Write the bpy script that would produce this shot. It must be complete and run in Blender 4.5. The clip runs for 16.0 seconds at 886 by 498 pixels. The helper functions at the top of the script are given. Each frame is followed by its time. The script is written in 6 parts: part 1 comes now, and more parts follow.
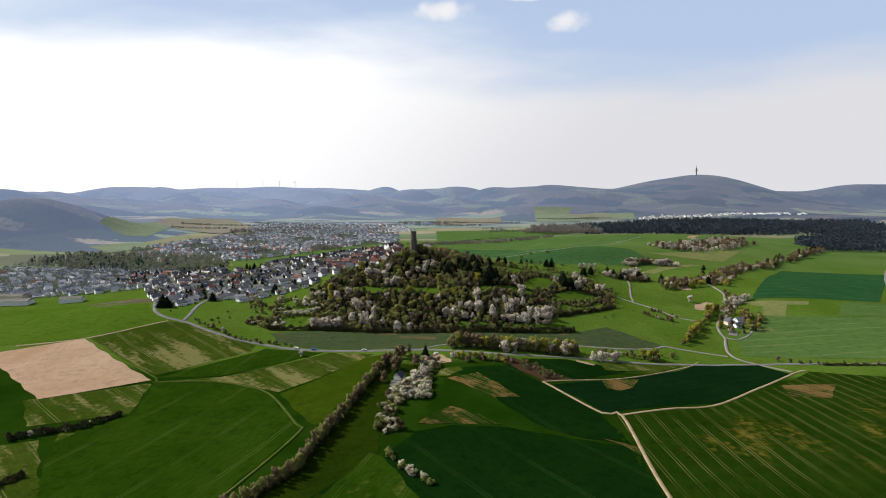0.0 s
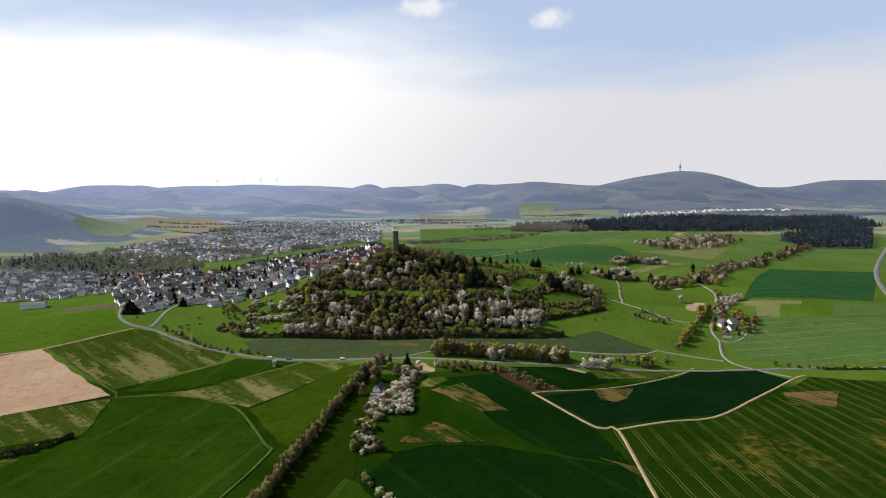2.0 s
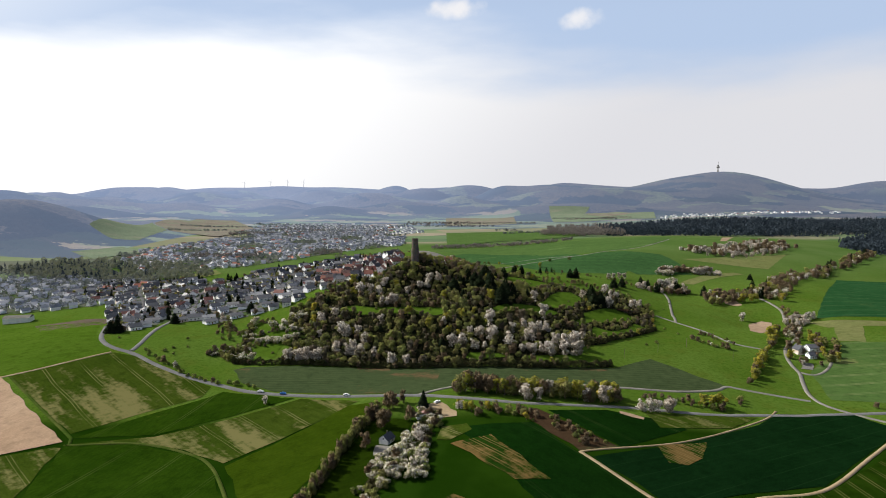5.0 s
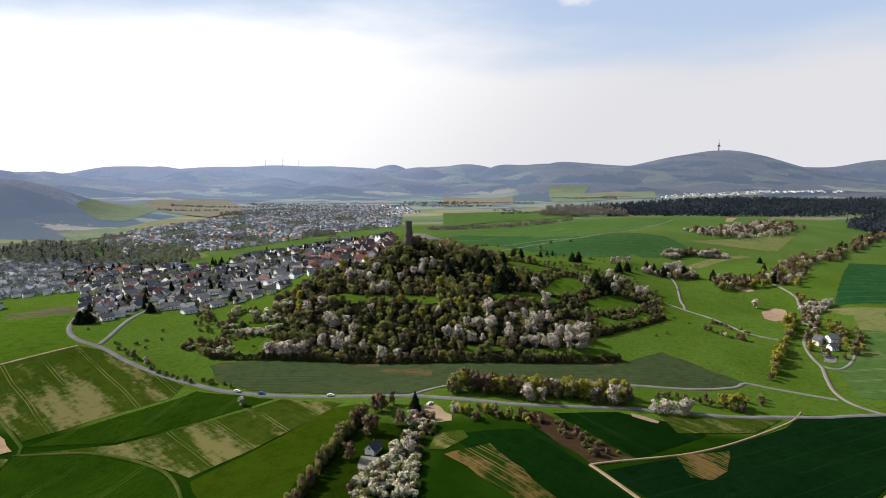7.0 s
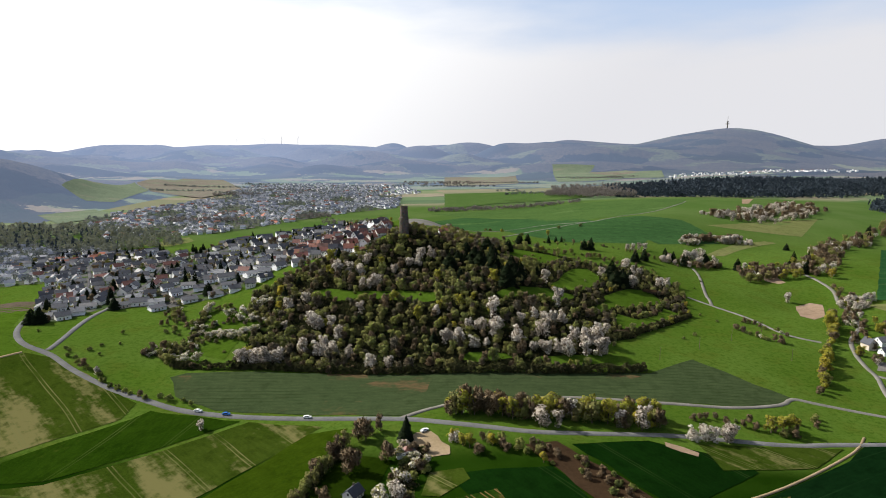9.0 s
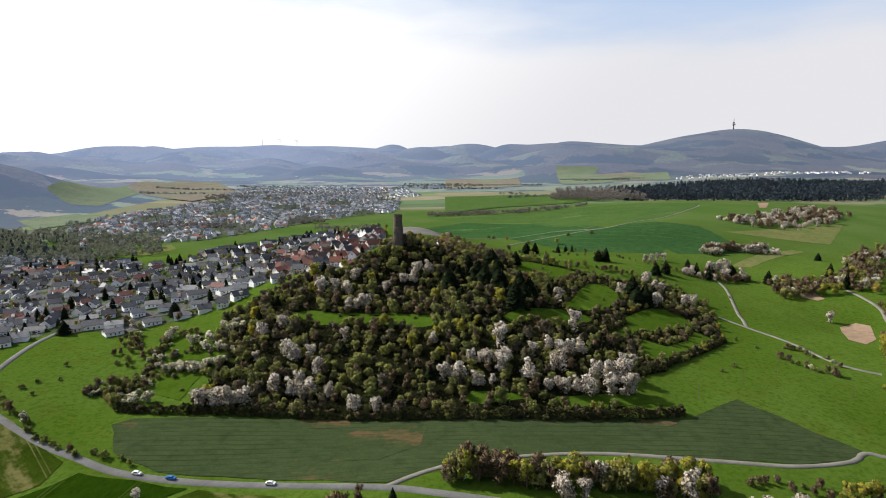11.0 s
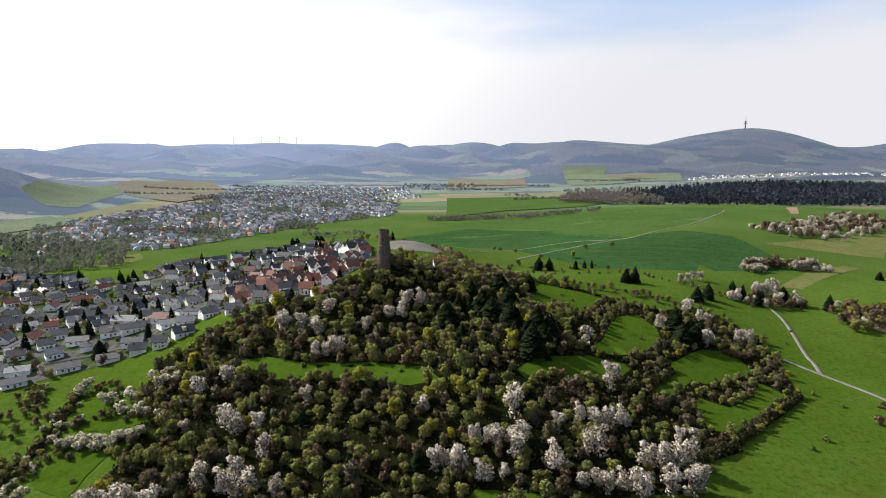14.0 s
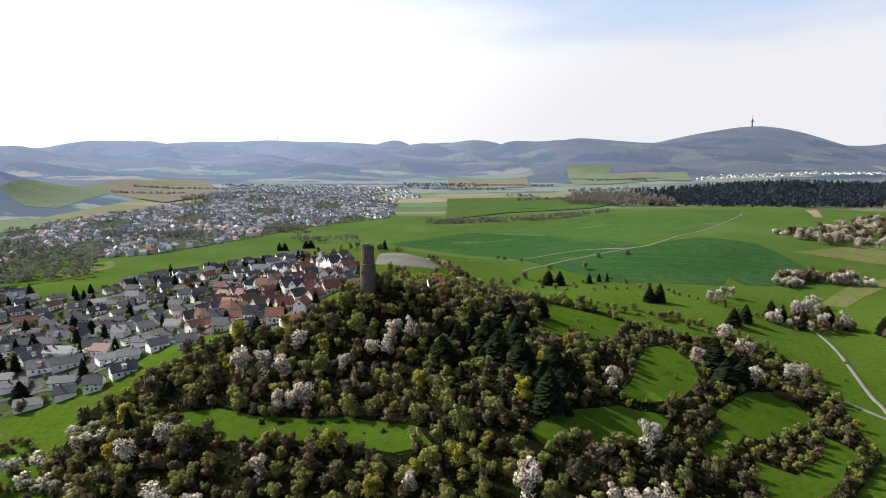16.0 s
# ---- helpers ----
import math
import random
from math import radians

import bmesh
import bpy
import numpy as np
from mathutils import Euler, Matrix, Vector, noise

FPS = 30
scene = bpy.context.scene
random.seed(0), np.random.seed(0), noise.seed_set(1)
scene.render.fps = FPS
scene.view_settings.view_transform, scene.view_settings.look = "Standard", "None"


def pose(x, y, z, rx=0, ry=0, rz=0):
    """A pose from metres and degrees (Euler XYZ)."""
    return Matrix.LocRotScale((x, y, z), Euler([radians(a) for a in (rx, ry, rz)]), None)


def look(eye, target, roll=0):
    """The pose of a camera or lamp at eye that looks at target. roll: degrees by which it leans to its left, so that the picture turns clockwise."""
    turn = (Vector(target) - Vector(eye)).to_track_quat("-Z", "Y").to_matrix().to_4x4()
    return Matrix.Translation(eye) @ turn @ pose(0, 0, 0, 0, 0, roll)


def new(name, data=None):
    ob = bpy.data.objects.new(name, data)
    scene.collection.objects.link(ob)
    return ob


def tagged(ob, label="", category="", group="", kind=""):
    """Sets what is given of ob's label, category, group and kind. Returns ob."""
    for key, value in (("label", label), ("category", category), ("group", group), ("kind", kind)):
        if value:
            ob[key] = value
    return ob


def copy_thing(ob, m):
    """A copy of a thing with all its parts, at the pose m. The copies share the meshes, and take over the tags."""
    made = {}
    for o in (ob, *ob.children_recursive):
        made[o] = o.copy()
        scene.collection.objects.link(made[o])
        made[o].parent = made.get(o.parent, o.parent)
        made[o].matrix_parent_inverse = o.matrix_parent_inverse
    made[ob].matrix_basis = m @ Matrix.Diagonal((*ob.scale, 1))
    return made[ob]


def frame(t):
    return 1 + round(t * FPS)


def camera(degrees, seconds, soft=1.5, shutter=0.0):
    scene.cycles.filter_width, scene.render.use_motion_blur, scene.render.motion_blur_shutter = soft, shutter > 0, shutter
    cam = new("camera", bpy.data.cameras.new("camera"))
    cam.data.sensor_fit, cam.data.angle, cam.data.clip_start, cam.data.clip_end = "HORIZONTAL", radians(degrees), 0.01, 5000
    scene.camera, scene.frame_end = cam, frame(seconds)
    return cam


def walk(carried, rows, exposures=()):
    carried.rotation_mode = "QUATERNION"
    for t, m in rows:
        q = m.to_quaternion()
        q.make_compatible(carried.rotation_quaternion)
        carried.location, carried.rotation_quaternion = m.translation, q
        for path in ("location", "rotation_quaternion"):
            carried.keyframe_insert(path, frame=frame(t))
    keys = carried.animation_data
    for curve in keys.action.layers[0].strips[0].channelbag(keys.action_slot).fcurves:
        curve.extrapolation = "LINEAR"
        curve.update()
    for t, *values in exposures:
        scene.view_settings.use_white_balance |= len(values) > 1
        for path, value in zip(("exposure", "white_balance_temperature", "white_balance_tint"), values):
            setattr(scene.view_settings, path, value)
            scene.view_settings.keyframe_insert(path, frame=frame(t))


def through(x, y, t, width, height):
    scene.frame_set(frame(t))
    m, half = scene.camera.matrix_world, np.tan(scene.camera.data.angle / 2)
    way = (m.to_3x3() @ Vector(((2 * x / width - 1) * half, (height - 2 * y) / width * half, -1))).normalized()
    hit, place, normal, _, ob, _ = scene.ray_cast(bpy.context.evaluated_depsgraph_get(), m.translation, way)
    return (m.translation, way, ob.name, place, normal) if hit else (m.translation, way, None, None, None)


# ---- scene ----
cam = camera(70.6, 16.0, 0.95)
PATH = [
    (0, (-15.361, -501.802, 141.62), (-15.357, -499.812, 141.421), 0.2),
    (0.5, (-15.218, -500.75, 141.452), (-15.19, -498.761, 141.249), 0.5),
    (1, (-14.69, -496.775, 141.369), (-14.647, -494.786, 141.162), 0.3),
    (1.5, (-14.085, -485.527, 141.759), (-14.033, -483.538, 141.551), 0.1),
    (2, (-13.375, -469.755, 142.408), (-13.322, -467.767, 142.2), 0.0),
    (2.5, (-12.472, -452.279, 142.702), (-12.421, -450.29, 142.494), -0.0),
    (3, (-10.736, -435.328, 142.376), (-10.767, -433.339, 142.17), -0.1),
    (3.5, (-9.587, -418.177, 142.419), (-9.623, -416.188, 142.215), -0.1),
    (4, (-9.087, -401.799, 142.562), (-9.127, -399.81, 142.36), -0.1),
    (4.2, (-8.9, -395.25, 142.6), (-8.94, -393.261, 142.398), -0.1),
    (6.3, (-7.76, -358.15, 141.5), (-7.79, -356.161, 141.294), -0.0),
    (6.5, (-7.509, -352.052, 141.598), (-7.539, -350.063, 141.392), -0.0),
    (7, (-6.833, -336.81, 141.945), (-6.862, -334.828, 141.676), -0.1),
    (7.5, (-5.881, -320.11, 142.021), (-5.913, -318.139, 141.684), -0.2),
    (8, (-5.377, -304.524, 142.065), (-5.411, -302.553, 141.727), -0.2),
    (8.5, (-5.059, -288.153, 141.983), (-5.096, -286.182, 141.646), -0.1),
    (9, (-5.094, -271.361, 142.051), (-5.13, -269.39, 141.715), -0.1),
    (11.5, (-3.562, -186.653, 140.495), (-3.604, -184.681, 140.164), -0.1),
    (12, (-2.796, -169.069, 140.359), (-2.841, -167.097, 140.026), -0.0),
    (12.5, (-2.687, -152.128, 140.239), (-2.733, -150.156, 139.906), -0.0),
    (13, (-2.465, -135.467, 140.231), (-2.512, -133.496, 139.898), -0.0),
    (13.5, (-2.387, -118.422, 140.439), (-2.437, -116.451, 140.106), 0.0),
    (14, (-2.311, -100.992, 140.524), (-2.361, -99.021, 140.188), 0.1),
    (14.5, (-1.877, -83.995, 140.814), (-1.928, -82.024, 140.477), 0.1),
    (15, (-1.491, -67.006, 141.146), (-1.541, -65.036, 140.807), 0.1),
    (15.5, (-0.782, -49.547, 141.311), (-0.834, -47.577, 140.97), 0.1),
    (16, (-1.044, -31.704, 141.01), (-1.097, -29.734, 140.667), 0.2),
]
walk(cam, [(t, look(eye, target, roll)) for t, eye, target, roll in PATH], [(0, 0.50), (4, 0.50), (9, 0.58), (12.5, 0.62), (16, 0.72)])

from mathutils import geometry
RNG = np.random.RandomState(7)

# ---------------------------------------------------------------- light
SUN_AZ, SUN_EL = 66.0, 36.0          # degrees left of the flight line, and above the horizon
sun_way = Vector((-math.sin(radians(SUN_AZ)) * math.cos(radians(SUN_EL)), math.cos(radians(SUN_AZ)) * math.cos(radians(SUN_EL)), math.sin(radians(SUN_EL))))
glare_way = Vector((-0.686, 0.171, 0.707))          # centre of the sky's glare, set apart from the sun to fit the camera's view
sun = new("sun", bpy.data.lights.new("sun", "SUN"))
sun.data.energy, sun.data.angle, sun.data.color = 5.0, radians(0.6), (1.0, 0.95, 0.86)
sun.matrix_world = look(sun_way * 100, (0, 0, 0))


def make_world():
    w = bpy.data.worlds.new("spring_sky")
    w.use_nodes = True
    scene.world = w
    n, l = w.node_tree.nodes, w.node_tree.links
    n.clear()

    def math_node(op, a, b=None, clamp=False):
        m = n.new("ShaderNodeMath")
        m.operation, m.use_clamp = op, clamp
        for i, v in enumerate((a, b)):
            if v is None:
                continue
            if isinstance(v, (int, float)):
                m.inputs[i].default_value = v
            else:
                l.new(v, m.inputs[i])
        return m.outputs[0]

    def ramp(v, lo, hi):
        m = n.new("ShaderNodeMapRange")
        m.interpolation_type = "SMOOTHSTEP"
        l.new(v, m.inputs["Value"])
        m.inputs["From Min"].default_value, m.inputs["From Max"].default_value = lo, hi
        return m.outputs["Result"]

    sky = n.new("ShaderNodeTexSky")
    sky.sky_type = "NISHITA"
    sky.sun_disc = False
    sky.sun_elevation, sky.sun_rotation = radians(SUN_EL), radians(-SUN_AZ)
    sky.air_density, sky.dust_density, sky.altitude = 1.0, 1.6, 300
    at = n.new("ShaderNodeTexCoord").outputs["Generated"]
    xyz = n.new("ShaderNodeSeparateXYZ")
    l.new(at, xyz.inputs[0])
    # the wide white glare of the thin cloud, aimed to fit the camera's view
    dot = n.new("ShaderNodeVectorMath")
    dot.operation = "DOT_PRODUCT"
    l.new(at, dot.inputs[0])
    dot.inputs[1].default_value = glare_way
    # high thin cloud: streaks stretched sideways
    warp = n.new("ShaderNodeMapping")
    warp.inputs["Scale"].default_value = (1.0, 1.0, 4.2)
    l.new(at, warp.inputs[0])
    streak = n.new("ShaderNodeTexNoise")
    streak.inputs["Scale"].default_value, streak.inputs["Detail"].default_value, streak.inputs["Roughness"].default_value = 2.6, 7, 0.5
    l.new(warp.outputs[0], streak.inputs["Vector"])
    lift = math_node("ADD", xyz.outputs[2], math_node("MULTIPLY", math_node("SUBTRACT", streak.outputs[0], 0.5), 0.16))
    near_glare = ramp(dot.outputs["Value"], 0.56, 0.90)
    side = ramp(dot.outputs["Value"], 0.02, 0.52)
    thin = math_node("MULTIPLY", ramp(xyz.outputs[2], 0.50, 0.24), 0.85)
    low = ramp(math_node("SUBTRACT", lift, math_node("MULTIPLY", side, 0.07)), 0.20, 0.10)
    veil = math_node("MAXIMUM", low, near_glare)
    col = n.new("ShaderNodeMix")
    col.data_type = "RGBA"
    l.new(side, col.inputs["Factor"])
    col.inputs["A"].default_value, col.inputs["B"].default_value = (7.7, 7.7, 8.05, 1), (11.6, 11.6, 11.6, 1)

    def over(fac, under, top):
        x = n.new("ShaderNodeMix")
        x.data_type = "RGBA"
        l.new(fac, x.inputs["Factor"])
        l.new(under, x.inputs["A"])
        if isinstance(top, tuple):
            x.inputs["B"].default_value = top
        else:
            l.new(top, x.inputs["B"])
        return x.outputs["Result"]

    out = over(thin, sky.outputs[0], (5.4, 6.7, 9.0, 1))
    out = over(veil, out, col.outputs["Result"])
    # two small fair-weather clouds and a wisp
    fluff = n.new("ShaderNodeTexNoise")
    fluff.inputs["Scale"].default_value, fluff.inputs["Detail"].default_value = 26, 6
    l.new(at, fluff.inputs["Vector"])
    for cx, cz, wide, high in ((0.003, 0.262, 0.040, 0.013), (0.183, 0.243, 0.030, 0.015), (0.118, 0.279, 0.026, 0.006)):
        dx = math_node("DIVIDE", math_node("SUBTRACT", xyz.outputs[0], cx), wide)
        dz = math_node("DIVIDE", math_node("SUBTRACT", xyz.outputs[2], cz), high)
        far = math_node("ADD", math_node("MULTIPLY", dx, dx), math_node("MULTIPLY", dz, dz))
        far = math_node("ADD", far, math_node("MULTIPLY", math_node("SUBTRACT", fluff.outputs[0], 0.5), 4.5))
        ahead = math_node("GREATER_THAN", xyz.outputs[1], 0.0)
        puff = math_node("MULTIPLY", ramp(far, 1.6, -0.4), ahead)
        top = n.new("ShaderNodeMix")
        top.data_type = "RGBA"
        l.new(math_node("MULTIPLY", puff, 0.85), top.inputs["Factor"])
        l.new(out, top.inputs["A"])
        top.inputs["B"].default_value = (9.8, 9.6, 9.6, 1)
        out = top.outputs["Result"]
    bg = n.new("ShaderNodeBackground")
    bg.inputs["Strength"].default_value = 0.068
    l.new(out, bg.inputs["Color"])
    l.new(bg.outputs[0], n.new("ShaderNodeOutputWorld").inputs[0])


make_world()


# ---------------------------------------------------------------- materials
class Nodes:
    """A small builder for node materials."""

    def __init__(self, name, rough=0.9):
        self.mat = bpy.data.materials.new(name)
        self.mat.use_nodes = True
        self.n, self.l = self.mat.node_tree.nodes, self.mat.node_tree.links
        self.bsdf = self.n["Principled BSDF"]
        self.bsdf.inputs["Roughness"].default_value = rough
        self.bsdf.inputs["Specular IOR Level"].default_value = 0.0
        self.at = self.n.new("ShaderNodeTexCoord").outputs["Object"]

    def math(self, op, a, b=None, clamp=False):
        m = self.n.new("ShaderNodeMath")
        m.operation, m.use_clamp = op, clamp
        for i, v in enumerate((a, b)):
            if v is None:
                continue
            if isinstance(v, (int, float)):
                m.inputs[i].default_value = v
            else:
                self.l.new(v, m.inputs[i])
        return m.outputs[0]

    def noise(self, scale, detail=3, rough=0.55, stretch=None, turn=0.0, shift=0.0):
        v = self.at
        if stretch or turn or shift:
            m = self.n.new("ShaderNodeMapping")
            m.vector_type = "TEXTURE" if turn else "POINT"
            m.inputs["Rotation"].default_value = (0, 0, radians(turn))
            m.inputs["Location"].default_value = (shift, shift * 0.7, 0)
            if stretch:
                m.inputs["Scale"].default_value = stretch
            self.l.new(v, m.inputs[0])
            v = m.outputs[0]
        t = self.n.new("ShaderNodeTexNoise")
        t.inputs["Scale"].default_value, t.inputs["Detail"].default_value, t.inputs["Roughness"].default_value = scale, detail, rough
        self.l.new(v, t.inputs["Vector"])
        return t.outputs[0]

    def ramp(self, v, lo, hi, a=0.0, b=1.0):
        m = self.n.new("ShaderNodeMapRange")
        m.interpolation_type = "SMOOTHSTEP"
        self.l.new(v, m.inputs["Value"])
        for key, x in zip(("From Min", "From Max", "To Min", "To Max"), (lo, hi, a, b)):
            m.inputs[key].default_value = x
        return m.outputs["Result"]

    def mix(self, f, a, b, blend="MIX"):
        m = self.n.new("ShaderNodeMix")
        m.data_type, m.blend_type = "RGBA", blend
        for key, v in (("Factor", f), ("A", a), ("B", b)):
            if isinstance(v, (int, float)):
                m.inputs[key].default_value = v
            elif isinstance(v, tuple):
                m.inputs[key].default_value = (*v, 1) if len(v) == 3 else v
            else:
                self.l.new(v, m.inputs[key])
        return m.outputs["Result"]

    def random(self):
        return self.n.new("ShaderNodeObjectInfo").outputs["Random"]

    def island(self):
        return self.n.new("ShaderNodeNewGeometry").outputs["Random Per Island"]

    def choose(self, v, colours):
        r = self.n.new("ShaderNodeValToRGB")
        r.color_ramp.interpolation = "CONSTANT"
        el = r.color_ramp.elements
        el[0].color = (*colours[0], 1)
        el[1].position, el[1].color = 1 / len(colours), (*colours[1], 1)
        for i, c in enumerate(colours[2:], 2):
            el.new(i / len(colours)).color = (*c, 1)
        self.l.new(v, r.inputs[0])
        return r.outputs[0]

    def bump(self, height, strength=0.4, distance=0.2):
        b = self.n.new("ShaderNodeBump")
        b.inputs["Strength"].default_value, b.inputs["Distance"].default_value = strength, distance
        self.l.new(height, b.inputs["Height"])
        self.l.new(b.outputs[0], self.bsdf.inputs["Normal"])

    def done(self, colour):
        if isinstance(colour, tuple):
            self.bsdf.inputs["Base Color"].default_value = (*colour, 1)
        else:
            self.l.new(colour, self.bsdf.inputs["Base Color"])
        return self.mat


def crop(name, a, b, stain=None, stain_at=0.62, turn=0.0, rows=0.25, tram=0.0, tram_colour=(0.09, 0.10, 0.03), mottle=0.02, pair=True, depth=0.5, patchy=0.016, streak=2.2):
    """A field: two tones in drifts, sowing rows along one direction, worn patches and pairs of wheel tracks."""
    m = Nodes(name)
    a, b = tuple(c * depth for c in a), tuple(c * depth for c in b)
    col = m.mix(m.ramp(m.noise(mottle, 4), 0.35, 0.65), a, b)
    fine = m.noise(0.9, 4, 0.7)
    col = m.mix(m.ramp(fine, 0.3, 0.8, 0.0, 0.5), col, tuple(c * 1.5 for c in b))
    col = m.mix(m.ramp(m.noise(0.14, 5, 0.65), 0.45, 0.75, 0.0, 0.55), col, tuple(c * 0.55 for c in a))
    long_rows = m.noise(1.0, 2, 0.5, (9.0, 0.55 / max(rows, 0.05), 1.0), turn, 3.0)
    col = m.mix(m.ramp(long_rows, 0.35, 0.7, 0.0, 0.3), col, tuple(c * 0.6 for c in a))
    if stain:
        patch = m.noise(patchy, 5, 0.6, (streak, 1.0, 1.0), turn, 40.0)
        broken = m.math("ADD", patch, m.math("MULTIPLY", m.math("SUBTRACT", m.noise(0.25, 4), 0.5), 0.25))
        col = m.mix(m.ramp(broken, stain_at, stain_at + 0.14, 0.0, 0.85), col, stain)
    if tram:
        turned = m.n.new("ShaderNodeMapping")
        turned.inputs["Rotation"].default_value = (0, 0, radians(-turn))
        m.l.new(m.at, turned.inputs[0])
        xyz = m.n.new("ShaderNodeSeparateXYZ")
        m.l.new(turned.outputs[0], xyz.inputs[0])
        wob = m.math("MULTIPLY", m.math("SUBTRACT", m.noise(0.012, 1), 0.5), 5.0)
        across = m.math("FRACT", m.math("DIVIDE", m.math("ADD", m.math("ADD", xyz.outputs[1], wob), 5000.0), tram))
        off = m.math("ABSOLUTE", m.math("SUBTRACT", across, 0.5))
        gauge = 1.0 / tram
        line = m.math("ABSOLUTE", m.math("SUBTRACT", off, gauge)) if pair else off
        seam = m.ramp(line, 0.42 / tram, 0.15 / tram)
        seam = m.math("MULTIPLY", seam, m.ramp(m.noise(0.022, 4), 0.35, 0.65, 0.1, 0.9))
        col = m.mix(seam, col, tram_colour)
    m.bump(fine, 0.5, 0.25)
    return m.done(col)


def leafy(name, tones, through=0.25, rough=0.7):
    """Leaves, blossom or twigs: tone by tree and by clump, with light coming through."""
    m = Nodes(name, rough)
    by_tree = m.choose(m.random(), tones)
    col = m.mix(m.ramp(m.island(), 0.0, 1.0, 0.0, 0.55), by_tree, tuple(min(1.0, c * 1.45) for c in tones[0]))
    col = m.mix(m.ramp(m.noise(0.6, 2), 0.3, 0.7, 0.0, 0.35), col, tuple(c * 0.5 for c in tones[-1]))
    col = m.mix(m.ramp(m.noise(0.13, 1), 0.38, 0.62, 0.0, 0.6), col, tones[len(tones) // 2])
    m.done(col)
    if through:
        t = m.n.new("ShaderNodeBsdfTranslucent")
        m.l.new(col, t.inputs["Color"])
        mx = m.n.new("ShaderNodeMixShader")
        mx.inputs[0].default_value = through
        m.l.new(m.bsdf.outputs[0], mx.inputs[1])
        m.l.new(t.outputs[0], mx.inputs[2])
        m.l.new(mx.outputs[0], m.n["Material Output"].inputs[0])
    return m.mat


def plain(name, a, b, scale=0.5, rough=0.85, bump=0.3, metal=0.0):
    m = Nodes(name, rough)
    m.bsdf.inputs["Metallic"].default_value = metal
    big, small = m.noise(scale, 4), m.noise(scale * 9, 4, 0.65)
    col = m.mix(m.ramp(big, 0.3, 0.7), a, b)
    col = m.mix(m.ramp(small, 0.35, 0.75, 0.0, 0.4), col, tuple(c * 0.65 for c in a))
    if bump:
        m.bump(small, bump, 0.1)
    return m.done(col)


def choice(name, colours, rough=0.85, scale=0.4, stripe=0.0, gloss=0.1):
    """One of several tones for each object, weathered."""
    m = Nodes(name, rough)
    m.bsdf.inputs["Specular IOR Level"].default_value = gloss
    col = m.choose(m.random(), colours)
    worn = m.noise(scale, 4)
    col = m.mix(m.ramp(worn, 0.4, 0.8, 0.0, 0.5), col, m.mix(1.0, col, (0.62, 0.62, 0.63), "MULTIPLY"))
    if stripe:
        course = m.noise(stripe, 2, 0.5, (0.3, 0.3, 4.0), 0.0, 1.0)
        col = m.mix(m.ramp(course, 0.3, 0.7, 0.0, 0.4), col, (0.03, 0.028, 0.028))
        m.bump(course, 0.4, 0.1)
    return m.done(col)


